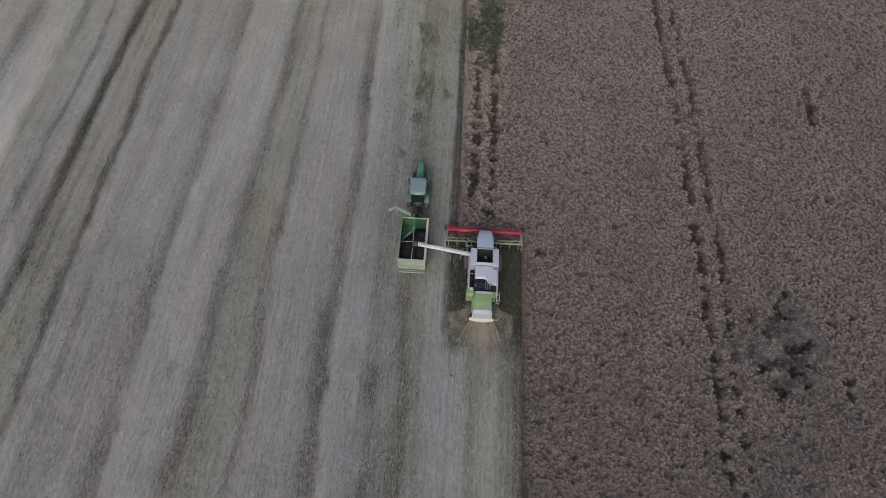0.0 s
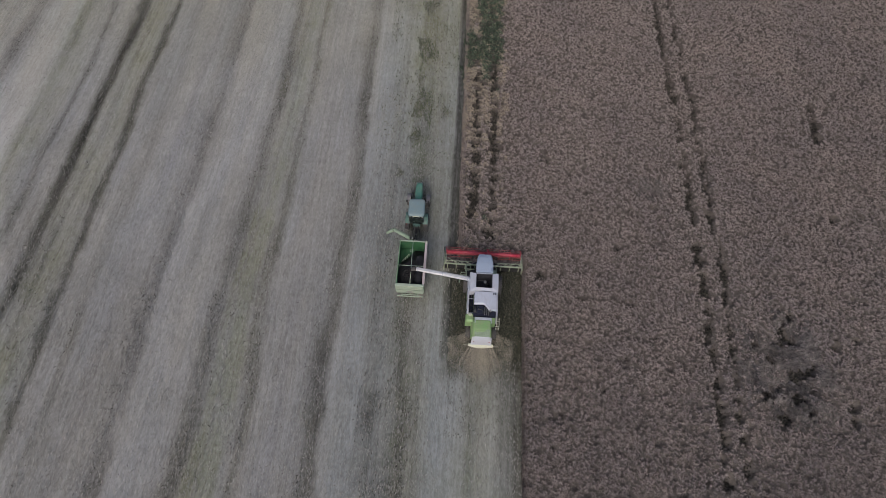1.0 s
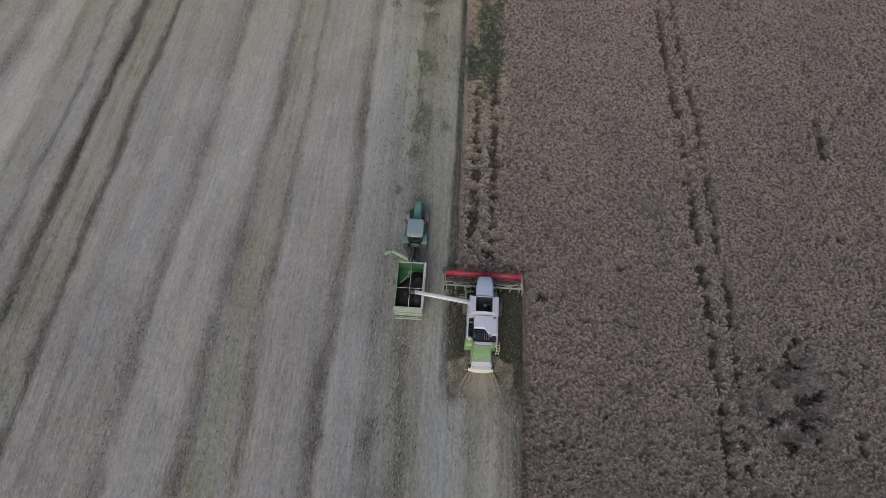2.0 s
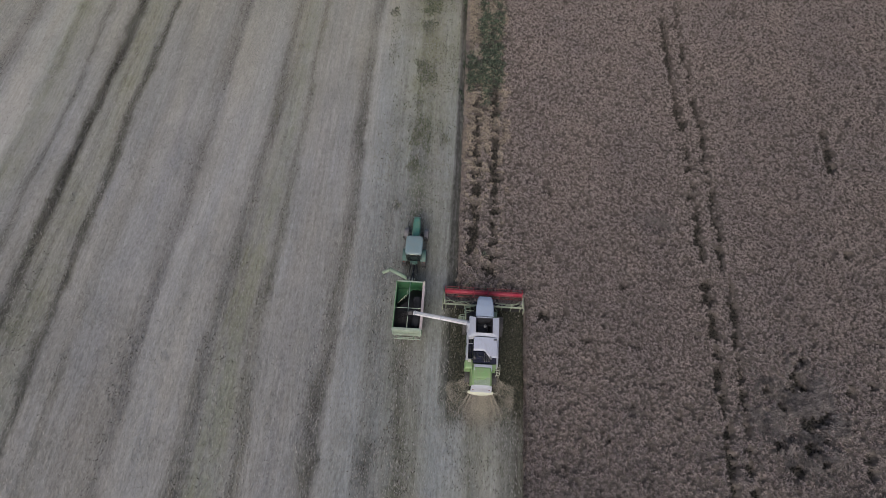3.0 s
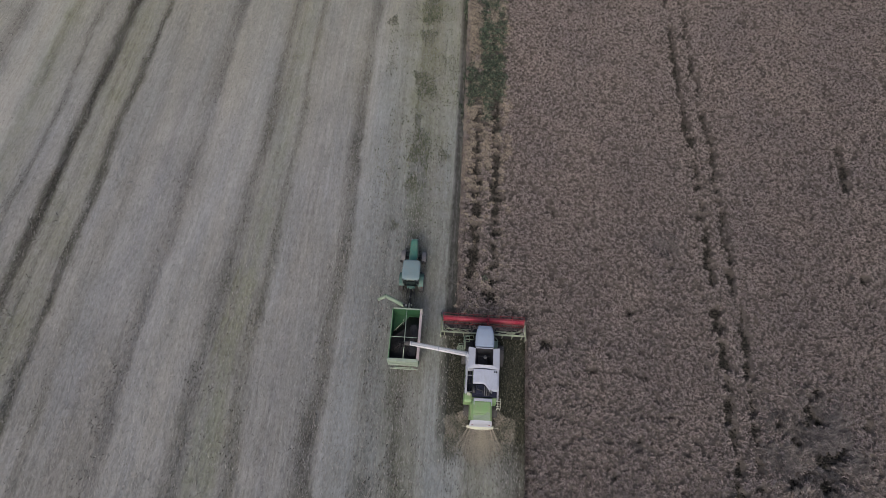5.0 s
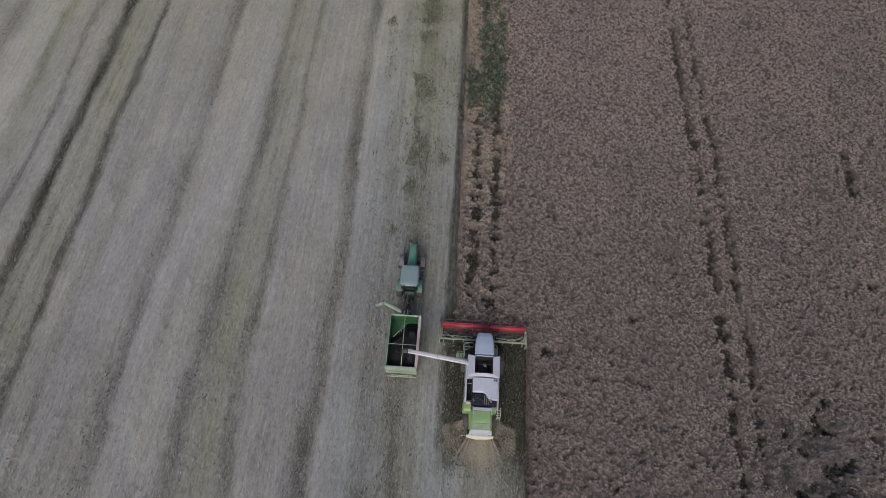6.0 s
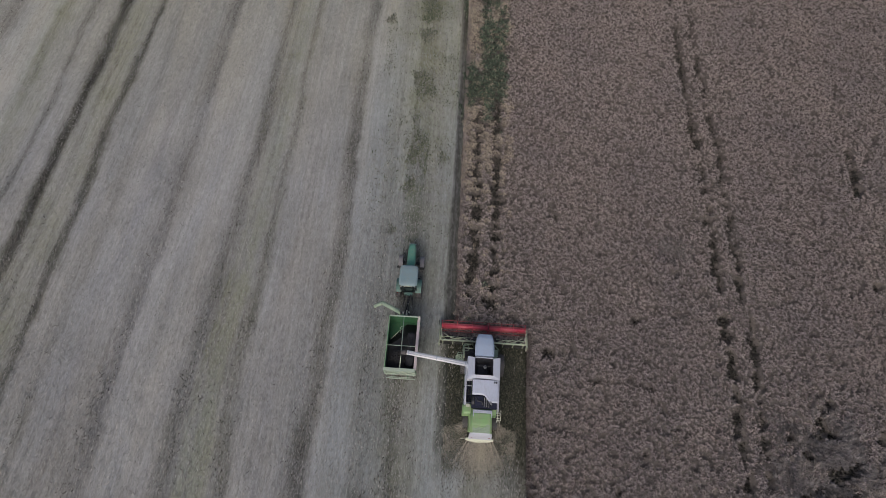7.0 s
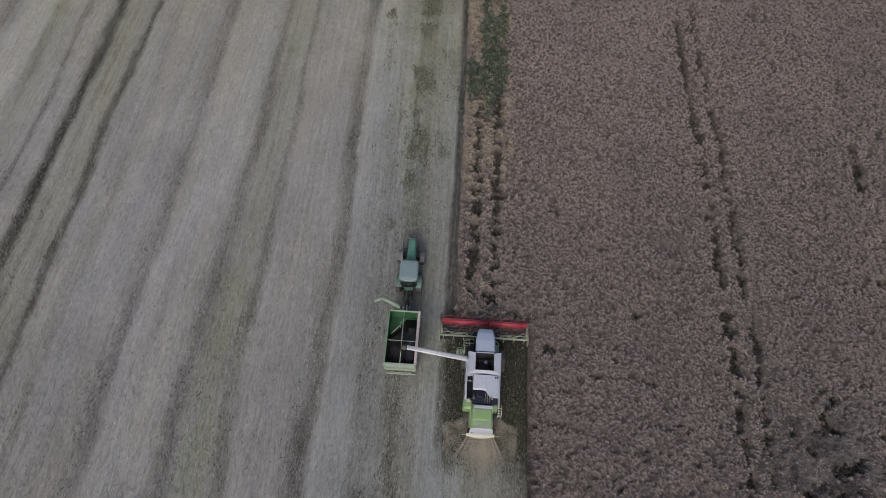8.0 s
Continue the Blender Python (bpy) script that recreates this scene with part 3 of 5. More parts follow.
def stands(X, Y):
    return .5 * value_noise(X, Y * .75, 3.0, 71) + .5 * value_noise(X, Y * .75, 5.2, 72)


def pits(X, Y):
    """How far the crop is missing or beaten down, 0 to 1: wheel tracks, gaps and lodged hollows."""
    f = np.zeros_like(X)
    for x, w, s, k, knots in ((track_left(Y), .41, 1.0, 11, TRACK_KNOTS), (track_right(Y), .37, .92, 57, TRACK_KNOTS_RIGHT)):
        wob = .55 * (value_noise(Y, Y * 0 + k, .8, 12) - .5) + .6 * (value_noise(X, Y + k, 1.9, 14) - .5)
        gap = np.clip(2.8 * value_noise(X * .5, Y + k, .8, 13) - .05, 0, 1) * np.clip(4.0 * value_noise(X, Y, 1.5, 17) - .9, .12, 1)
        f = np.maximum(f, s * gap * np.exp(-((X - x - wob) / w) ** 4))
        side = np.abs(X - x) < 2.5
        for y, r in knots:
            at = side & (np.abs(Y - y) < 3)
            if at.any():
                f[at] = np.maximum(f[at], spot(X[at], Y[at], x[at] + .2 * math.sin(y * 5), y, .76 * r, 1.6))
    for x, w, sd in ((row_left(Y), .43, 15), (row_right(Y), .47, 16)):
        gap = np.clip(3.8 * value_noise(X * .6, Y + 9 * sd, 1.05, sd) - .95, 0, 1) * np.clip(3.0 * value_noise(X, Y, 2.2, 18) - .2, .3, 1)
        wob = .6 * (value_noise(Y, Y * 0 + sd, .6, 19) - .5) + .5 * (value_noise(X, Y, 1.9, 20) - .5)
        f = np.maximum(f, gap * np.exp(-((X - x - wob) / w) ** 4) * (Y > 7.5) * (1 - .75 * step(Y, 29, 33)))
    # faint old tracks farther into the field
    for x, y0, y1, s, k in ((36.65, 20.5, 39, .75, 0), (38.7, 16, 36, .35, 40), (43.7, 29, 47, .5, 80)):
        wob = .9 * (value_noise(Y, Y * 0 + k, .35, 21) - .5) + .5 * (value_noise(X, Y, 1.7, 22) - .5)
        f = np.maximum(f, s * np.exp(-((X - x - wob) / .36) ** 4) * np.clip(3.4 * value_noise(X, Y + k, .8, 23) - 1.25, 0, 1) * step(Y, y0, y0 + 2) * (1 - step(Y, y1 - 6, y1)))
    for x, y, r in ((36.5, 22.0, .7), (36.75, 23.8, .62), (36.7, 26.2, .52)):
        f = np.maximum(f, .9 * spot(X, Y, x, y, r, 1.5))
    rows = [(float(f(v)) + .22 * math.sin(7 * v + j), v, (.40 + .26 * abs(math.sin(3.1 * v + 2 * j))) * (.65 if v < 14 else .88)) for j, f in enumerate((row_left, row_right)) for v in np.arange(8.6 + .6 * j, 30, 1.27)]
    for x, y, r in HOLES + [(x, y, .93 * r) for x, y, r in HOLLOW] + rows:
        at = (np.abs(X - x) < 2) & (np.abs(Y - y) < 2.4)
        if at.any():
            f[at] = np.maximum(f[at], spot(X[at], Y[at], x, y, r, 1.0))
    # crop pressed down in a ragged saucer
    f = np.maximum(f, .85 * spot(X, Y, 17.5, 14.1, 1.2, .7) * step(value_noise(X, Y, 1.3, 36), .3, .7))
    f = np.maximum(f, hollow_at(X, Y) * np.clip(3.2 * value_noise(X, Y, .8, 29) * (.5 + value_noise(X, Y, 2.1, 37)) - 1.15, 0, .63))
    f = np.maximum(f, .42 * spot(X, Y, 26.2, -5.0, 1.5, 1.1))
    small = value_noise(X, Y, .9, 25) * value_noise(X, Y, 2.3, 26)
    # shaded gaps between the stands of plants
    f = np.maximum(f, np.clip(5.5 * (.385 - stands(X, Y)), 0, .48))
    return np.clip(np.maximum(f, np.clip(7 * (small - .64), 0, .8)), 0, 1)


def standing(X, Y):
    wob = .25 * (value_noise(Y, Y * 0, .9, 31) - .5)
    return (X > np.where(Y > FRONT, EDGE_L + wob - np.clip(Y - 10, 0, 60) * .013, EDGE_R + wob * .4))


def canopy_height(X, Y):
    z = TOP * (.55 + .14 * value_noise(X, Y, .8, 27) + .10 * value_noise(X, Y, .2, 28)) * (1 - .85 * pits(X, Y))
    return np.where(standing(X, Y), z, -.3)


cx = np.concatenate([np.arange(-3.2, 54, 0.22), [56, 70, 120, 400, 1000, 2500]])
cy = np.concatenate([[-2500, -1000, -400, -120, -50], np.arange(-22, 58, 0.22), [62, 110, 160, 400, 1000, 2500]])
# closed sheet below the plants, coloured as crop in shade
tagged(grid_mesh("crop_undergrowth", cx, cy, canopy_height, CANOPY), "dense brown stems under the ripe crop, coloured dark for deep shade", "crop", kind="stuff")


def plants(name, r, x, y, h, size, blade, per, tone, mat, lean=0.0, toward=None, leafy=False):
    """Bushy plants at x, y: each a dome of stalks and pods that spread from its middle."""
    k = len(x)
    i = np.repeat(np.arange(k), per)
    turn = r.uniform(0, 6.283, len(i))
    out = np.sqrt(r.rand(len(i)))
    reach = size[i] * out
    px, py = x[i] + reach * np.cos(turn), y[i] + reach * np.sin(turn)
    pz = h[i] + .9 * size[i] * (1 - out ** 2) + .05 * r.rand(len(i))
    if toward is not None:
        turn = toward[i] + r.normal(0, .5, len(i))
    make, wide, corners = (blades, (.26, .46), 5) if leafy else (sprigs, (.24, .44), 3)
    ob = make(name, px, py, pz, blade * r.uniform(.6, 1.35, len(i)), blade * r.uniform(*wide, len(i)), np.clip(.16 + .74 * out + lean + r.normal(0, .18, len(i)), 0, 1.5), turn + r.normal(0, .4 if leafy or toward is not None else 1.1, len(i)), mat)
    give(ob, "tone", np.repeat(tone[i], corners))
    return ob


r = np.random.RandomState(41)
gx, gy = np.meshgrid(np.arange(-3.2, 54, .22), np.arange(-20, 57, .22), indexing="ij")
x, y = gx.ravel() + r.uniform(-.13, .13, gx.size), gy.ravel() + r.uniform(-.13, .13, gx.size)
seen = standing(x, y) & (x < 41 + .283 * y)
x, y = x[seen], y[seen]
p = pits(x, y)
ok = r.rand(len(x)) > p * 1.3 - .06
x, y, p = x[ok], y[ok], p[ok]
n = len(x)
h = canopy_height(x, y)
strip = (x < 1.8 + 1.3 * (value_noise(x, y, .9, 54) - .5)) & (y > FRONT)
clump = .45 * value_noise(x, y, .75, 52) + .55 * value_noise(x, y, 1.7, 53)
pale = (((x + 2.45) / .75) ** 2 + ((y - 38.6) / 3.4) ** 2 < .8 + .5 * clump) | (((x - .1) / .6) ** 2 + ((y - 42.5) / 1.3) ** 2 < .6 + .8 * clump)
tan = strip & ~pale & (r.rand(n) < .10 + .62 * step(y, 14, 25)) & (clump > .36)
bed = np.maximum(np.exp(-(((x - .1) / 1.65) ** 2 + ((y - 36.5) / 9.0) ** 4) ** 2), np.maximum(1.05 * np.exp(-(((x + 1.9) / 1.1) ** 2 + ((y - 32.2) / 3.2) ** 2) ** 2), .9 * np.exp(-(((x + .5) / 2.1) ** 2 + ((y - 50) / 6.0) ** 2) ** 2)))
weedy = strip & ~pale & (r.rand(n) < .68) & (bed > 1.18 - 1.25 * clump + .45 * (r.rand(n) - .5))
tan = tan & ~weedy
crop = ~(tan | pale | weedy)
# paler and darker stands, a stride across; tone paints shade in around the gaps
# the last term makes plants slightly darker toward low y
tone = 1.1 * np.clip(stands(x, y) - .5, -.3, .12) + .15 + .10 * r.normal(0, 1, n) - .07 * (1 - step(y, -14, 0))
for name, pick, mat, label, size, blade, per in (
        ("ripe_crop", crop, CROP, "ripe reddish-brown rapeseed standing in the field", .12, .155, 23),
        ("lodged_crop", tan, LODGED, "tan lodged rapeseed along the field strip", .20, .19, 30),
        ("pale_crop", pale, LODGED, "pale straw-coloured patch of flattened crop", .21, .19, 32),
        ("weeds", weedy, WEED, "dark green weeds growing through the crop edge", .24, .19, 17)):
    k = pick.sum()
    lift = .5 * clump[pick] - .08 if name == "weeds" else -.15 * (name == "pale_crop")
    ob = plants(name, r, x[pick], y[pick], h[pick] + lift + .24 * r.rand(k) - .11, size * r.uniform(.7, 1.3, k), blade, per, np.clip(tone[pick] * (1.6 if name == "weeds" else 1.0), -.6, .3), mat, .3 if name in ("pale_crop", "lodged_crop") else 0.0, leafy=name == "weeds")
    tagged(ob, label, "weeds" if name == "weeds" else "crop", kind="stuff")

# stems beaten down in the hollow, combed one way and another
r = np.random.RandomState(44)
x, y = np.concatenate([r.uniform(23.5, 34, 9000), r.uniform(15, 20, 500)]), np.concatenate([r.uniform(-11, 2, 9000), r.uniform(12, 16, 500)])
ok = (r.rand(len(x)) < np.maximum(hollow_at(x, y) * step(value_noise(x, y, .6, 46), .30, .62), np.exp(-(((x - 17.4) / 1.7) ** 2 + ((y - 14.0) / 1.2) ** 2) ** 2))) & (pits(x, y) < .85)
x, y = x[ok], y[ok]
k = len(x)
comb = 6.283 * 1.6 * value_noise(x, y, .42, 45)
tagged(plants("beaten_crop", r, x, y, canopy_height(x, y) + .06, np.full(k, .16), .26, 16, .35 * r.normal(0, .5, k) - .05, FLATTENED, .55, comb), "beaten-down brown crop combed flat in a hollow", "crop", kind="stuff")

# weeds that spill over the edge onto the stubble
k = 1500
qx, qy = r.normal(-2.95, .25, k), np.concatenate([r.normal(31.8, 1.4, k // 2), r.normal(46, 2.2, k - k // 2)])
ok = value_noise(qx, qy, 1.1, 55) > .45
qx, qy = qx[ok], qy[ok]
k = len(qx)
tagged(blades("edge_weeds", qx, qy, np.full(k, .05), r.uniform(.2, .5, k), r.uniform(.06, .13, k), np.abs(r.normal(.7, .35, k)), r.uniform(0, 6.283, k), WEED), "green weeds spilling from the crop edge onto stubble", "weeds", kind="stuff")

# the same crop beyond the nearer field, in larger tufts
far_r = np.random.RandomState(43)
fx, fy = far_r.uniform(-2.5, 130, 34000), far_r.uniform(-80, 140, 34000)
ok = standing(fx, fy) & ~((fx < 41 + .283 * fy) & (fy > -25) & (fy < 57))
fx, fy = fx[ok], fy[ok]
k = len(fx)
tagged(blades("far_crop", fx, fy, np.full(k, .6), far_r.uniform(.4, .8, k), far_r.uniform(.3, .55, k), np.abs(far_r.normal(1.1, .3, k)), far_r.uniform(0, 6.283, k), CROP), "ripe brown rapeseed farther off in the field", "crop", kind="stuff")

# low growth in the gaps and wheel tracks, its colour darkened to paint their shade
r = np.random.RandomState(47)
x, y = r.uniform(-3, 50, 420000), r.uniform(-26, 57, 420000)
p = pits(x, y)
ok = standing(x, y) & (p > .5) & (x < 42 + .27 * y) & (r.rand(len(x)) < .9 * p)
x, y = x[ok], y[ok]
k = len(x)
tagged(blades("gap_weeds", x, y, .02 + canopy_height(x, y), r.uniform(.15, .42, k), r.uniform(.05, .12, k), np.abs(r.normal(.7, .4, k)), r.uniform(0, 6.283, k), GAP), "low weeds and bare stems in crop gaps, coloured dark for shade", "weeds", kind="stuff")

# stems that close the cut faces of the crop
r = np.random.RandomState(61)
k = 9000
ey = np.concatenate([r.uniform(FRONT, 70, k), r.uniform(-30, FRONT, k), np.full(1500, FRONT + .1)])
ex = np.concatenate([EDGE_L - np.clip(ey[:k] - 10, 0, 60) * .013, np.full(k, EDGE_R), r.uniform(EDGE_L, EDGE_R, 1500)]) + r.normal(.08, .08, 2 * k + 1500)
k = len(ex)
tagged(blades("crop_edge", ex, ey, np.zeros(k), r.uniform(.7, 1.15, k), r.uniform(.03, .06, k), np.abs(r.normal(.12, .1, k)), r.uniform(0, 6.283, k), CROP), "upright brown stems along the cut crop edge", "crop", kind="stuff")


# ---- combine harvester ----
def build_combine():
    c = thing("combine_harvester", (0, 0, 0), "white and lime-green combine harvester cutting the standing crop, auger swung out", "combine harvester")
    # running gear
    for s in (-1, 1):
        wheel(c, s * 1.50, 2.1, .92, .66, PALE_LIME, 22, s)
        wheel(c, s * 1.18, -2.55, .62, .46, PALE_LIME, 18, s)
    bm = rod((-1.4, 2.1, .92), (1.4, 2.1, .92), .16, 12)
    part("front_axle", bm, STEEL, c)
    part("rear_axle", rod((-1.15, -2.55, .62), (1.15, -2.55, .62), .11, 12), STEEL, c)
    # body between the wheels
    bm = shell([sect_y(-3.55, -.80, .76, 1.15, 2.9), sect_y(-1.2, -.86, .86, .85, 3.05), sect_y(.35, -.88, .88, .8, 3.0), sect_y(.45, -.9, .9, .8, 2.6), sect_y(1.9, -.9, .9, .8, 2.6)], .03)
    part("threshing_body", bm, LIME, c, "lime green sheet-metal threshing body")
    # side panels, standing out from the body
    for s, x in ((-1, -1.42), (1, 1.28)):
        bm = shell([[(x - .07, yy, z0), (x + .07, yy, z0), (x + .07 - s * .04, yy, z1), (x - .07 - s * .04, yy, z1)] for yy, z0, z1 in ((-2.05, 1.75, 2.85), (-1.2, 1.5, 3.1), (.4, 1.35, 3.18), (1.75, 1.6, 3.15))], .03)
        sp = part("side_panel", bm, WHITE, c, "dusty white side panel")
        for yy in (-1.25, -.25, .75):
            part("panel_joint", block(x - .075 + s * .02, x + .075 + s * .02, yy - .012, yy + .012, 1.5, 3.0, 0), STEEL, sp)
        bm = block(x + s * .075 - .01, x + s * .075 + .01, -.9, .9, 1.75, 1.95, .004)
        part("stripe", bm, LIME, sp, "lime green stripe on the side panel")
        bm = block(min(s * .88, s * 1.24), max(s * .88, s * 1.24), -1.8, 1.6, 1.5, 2.35, .05)
        part("drive_bay", bm, ENGINE, c, "dark drive bay with belts and pulleys")
        for yy, rr in ((-1.3, .26), (-.55, .2), (.35, .32), (1.1, .22)):
            part("pulley", rod((s * 1.02, yy, 2.42), (s * 1.12, yy, 2.42), rr, 18), STEEL, c)
        for k in range(5):
            yy = -1.5 + .68 * k
            part("strut", block(min(s * .88, s * 1.3), max(s * .88, s * 1.3), yy - .03, yy + .03, 2.72, 2.78, .008), STEEL if k % 2 else WHITE, c)
    # grain tank: four flared walls round an open top
    x0, x1, y0, y1, zt = -1.34, 1.26, .24, 1.98, 3.98
    ix0, ix1, iy0, iy1 = -.76, .70, .52, 1.88
    bm = shell([[(x0, y0, 2.6), (x0, y1, 2.6), (x0 + .12, y1, 2.6), (x0 + .12, y0, 2.6)], [(x0, y0, zt - .07), (x0, y1, zt - .07), (ix0, iy1, zt - .1), (ix0, iy0, zt - .1)], [(x0 + .05, y0, zt - .02), (x0 + .05, y1, zt - .02), (ix0, iy1, zt), (ix0, iy0, zt)]], .012)
    part("tank_side", bm, WHITE, c, "white flared grain tank side")
    bm = shell([[(x1, y1, 2.6), (x1, y0, 2.6), (x1 - .12, y0, 2.6), (x1 - .12, y1, 2.6)], [(x1, y1, zt - .07), (x1, y0, zt - .07), (ix1, iy0, zt - .1), (ix1, iy1, zt - .1)], [(x1 - .05, y1, zt - .02), (x1 - .05, y0, zt - .02), (ix1, iy0, zt), (ix1, iy1, zt)]], .012)
    part("tank_side", bm, WHITE, c, "white flared grain tank side")
    part("tank_front", block(ix0 + .005, ix1 - .005, iy1, y1, 2.6, zt - .02, .03), WHITE, c)
    secs = []
    for i in range(13):
        u = i / 12
        x, bow = x0 + .03 + (x1 - x0 - .06) * u, math.sin(math.pi * u)
        secs.append([(x, .17 + .10 * bow, 2.9), (x, .515, 2.9), (x, .515, zt - .04 + .09 * bow), (x, .17 + .10 * bow, zt - .14 + .09 * bow)])
    part("tank_rear", shell(secs, .012), WHITE, c, "white curved rear rim of the grain tank")
    bm = bmesh.new()
    top = [bm.verts.new(p) for p in ((ix0, iy0, zt - .05), (ix1, iy0, zt - .05), (ix1, iy1, zt - .05), (ix0, iy1, zt - .05))]
    low = [bm.verts.new(p) for p in ((ix0 + .3, iy0 + .2, 2.72), (ix1 - .3, iy0 + .2, 2.72), (ix1 - .3, iy1 - .2, 2.72), (ix0 + .3, iy1 - .2, 2.72))]
    for i in range(4):
        bm.faces.new((top[i], top[(i + 1) % 4], low[(i + 1) % 4], low[i]))
    bm.faces.new(low)
    part("tank_lining", bm, TANK_IN, c, "dark steel inside of the grain tank")
    bm = rod((.5, 1.05, 2.8), (.08, 1.25, 3.55), .09, 14)
    fa = part("filling_auger", bm, STEEL, c)
    part("auger_cap", rod((.1, 1.24, 3.5), (.05, 1.27, 3.62), .13, 14), BARE, fa, "bright steel cap of the filling auger")
    part("tank_brace", rod((ix0, 1.3, zt - .3), (ix1, 1.3, zt - .3), .025, 8), STEEL, c)
    # cab
    bm = shell([sect_y(2.08, -.78, .74, 1.9, 3.72, .06, .1), sect_y(3.2, -.76, .72, 1.85, 3.72, .06, .1), sect_y(3.72, -.66, .62, 2.0, 3.70, .1, .2)], .02)
    cab = part("cab", bm, GLASS, c, "dark glazed driver's cab")
    for x, y in ((-.75, 2.12), (.71, 2.12), (-.74, 3.1), (.70, 3.1), (-.62, 3.70), (.58, 3.70)):
        part("pillar", rod((x, y, 1.85), (x * .99, y + .02, 3.72), .035, 8), STEEL, cab)
    bm = shell([sect_y(2.05, -.80, .76, 3.72, 4.02, .10, .1), sect_y(2.9, -.80, .75, 3.72, 4.10, .12, .12), sect_y(3.5, -.70, .65, 3.72, 4.06, .12, .12), sect_y(3.86, -.58, .54, 3.74, 3.92, .1, .08)], .03)
    roof = part("cab_roof", bm, ROOF, c, "pale grey rounded cab roof")
    for k in range(4):
        x = -.45 + .29 * k
        part("work_light", block(x - .07, x + .07, 3.82, 3.89, 3.78, 3.89, .02), BARE, roof)
    part("aerial", rod((.55, 2.2, 4.0), (.58, 2.15, 4.7), .008, 6), STEEL, roof)
    for s in (-1, 1):
        bm = pipe([(s * .68, 3.6, 3.6), (s * 1.05, 3.85, 3.55), (s * 1.1, 3.85, 3.0)], .02)
        arm = part("mirror_arm", bm, STEEL, c)
        part("mirror", block(s * 1.1 - .1, s * 1.1 + .1, 3.84, 3.9, 2.85, 3.3, .03), STEEL, arm)
    # platform, rails and ladder on the cab's left
    bm = block(-1.6, -.8, 2.3, 3.15, 1.86, 1.92, .01)
    plat = part("platform", bm, STEEL, c, "dark steel access platform with pale rails")
    part("platform_edge", pipe([(-1.6, 2.3, 1.95), (-1.6, 3.15, 1.95), (-.85, 3.15, 1.95)], .05), PALE_LIME, plat)
    for k in range(8):
        part("tread_bar", block(-1.56, -.82, 2.35 + .105 * k, 2.375 + .105 * k, 1.92, 1.95, .004), STEEL, plat)
    for pts in ([(-1.66, 3.22, 1.9), (-1.66, 3.22, 2.85), (-1.66, 2.3, 2.85), (-1.66, 2.2, 1.9)], [(-1.66, 3.22, 2.4), (-1.66, 2.25, 2.4)], [(-1.62, 3.24, 2.85), (-.95, 3.3, 2.75), (-.85, 3.3, 1.9)], [(-1.72, 3.18, 2.62), (-1.28, 3.22, 2.66), (-1.25, 2.78, 2.6), (-1.74, 2.70, 2.56), (-1.72, 3.18, 2.62)]):
        part("handrail", pipe(pts, .032), PALE_GREEN, plat)
    # rail on the other side of the cab
    part("cab_rail", pipe([(.82, 2.2, 2.9), (1.12, 2.35, 2.9), (1.14, 2.95, 2.88), (.86, 3.3, 2.85)], .035), PALE_GREEN, c)
    part("cab_step", block(.80, 1.15, 2.25, 3.1, 2.1, 2.16, .01), PALE_GREEN, c)
    # boarding ladder folded out beside the front wheel
    lad = part("ladder", pipe([(-1.55, 2.55, 1.92), (-2.14, 2.60, 1.75), (-2.24, 2.62, .7)], .03, 8, pipe([(-1.55, 2.12, 1.92), (-2.14, 2.16, 1.75), (-2.24, 2.18, .7)], .03)), PALE_GREEN, c, "pale green boarding ladder folded out")
    for k in range(4):
        part("rung", block(-1.67 - .14 * k - .045, -1.67 - .14 * k + .045, 2.14, 2.58, 1.86 - .045 * k, 1.90 - .045 * k, .008), PALE_GREEN, lad)
    for k in range(3):
        part("rung", block(-2.28, -2.14, 2.17, 2.61, 1.45 - .3 * k, 1.48 - .3 * k, .006), PALE_GREEN, lad)
    part("ladder_brace", rod((-1.57, 2.55, 1.94), (-2.12, 2.16, 1.78), .025, 8), PALE_GREEN, lad)
    part("ladder_rail", pipe([(-1.62, 2.58, 1.9), (-1.66, 2.62, 2.3), (-2.14, 2.64, 2.2), (-2.22, 2.62, 1.7)], .024), PALE_GREEN, lad)
    # feeder house
    bm = shell([sect_y(2.0, -.72, .72, 1.1, 1.85), sect_y(3.9, -.75, .75, .4, 1.15)], .03)
    part("feeder_house", bm, STEEL, c, "dark steel feeder house")
    for s in (-1, 1):
        part("lift_ram", rod((s * .6, 2.4, .6), (s * .62, 3.8, .5), .05, 10), BARE, c)
    # rear of the tank and engine deck
    secs = []
    for i in range(13):
        u = i / 12
        x = -.86 + 1.98 * u
        back = -.98 - .54 / (1 + math.exp(-(u - .58) * 26))
        z = 3.86 + .07 * math.sin(math.pi * u)
        secs.append([(x, back, z - .34), (x, .16, z - .34), (x, .16, z), (x, back + .1, z - .03), (x, back, z - .1)])
    cover = part("engine_cover", shell(secs, .008), COVER, c, "dusty white stepped engine cover")
    for x in (.85, 1.0):
        part("vent", block(x - .05, x + .05, -.08, .06, 3.86, 3.925, .01), STEEL, cover)
    part("engine_bay_wall", block(-.88, 1.12, -1.95, .40, 2.95, 3.30, .03), ENGINE, c, "dark engine deck")
    bm = block(-.62, .02, -1.75, -1.05, 3.3, 3.62, .06)
    part("engine_block", bm, ENGINE, c)
    for k in range(6):
        part("cooling_fin", block(.10 + .09 * k, .14 + .09 * k, -1.85, -1.15, 3.3, 3.56, .006), STEEL if k % 2 else BARE, c)
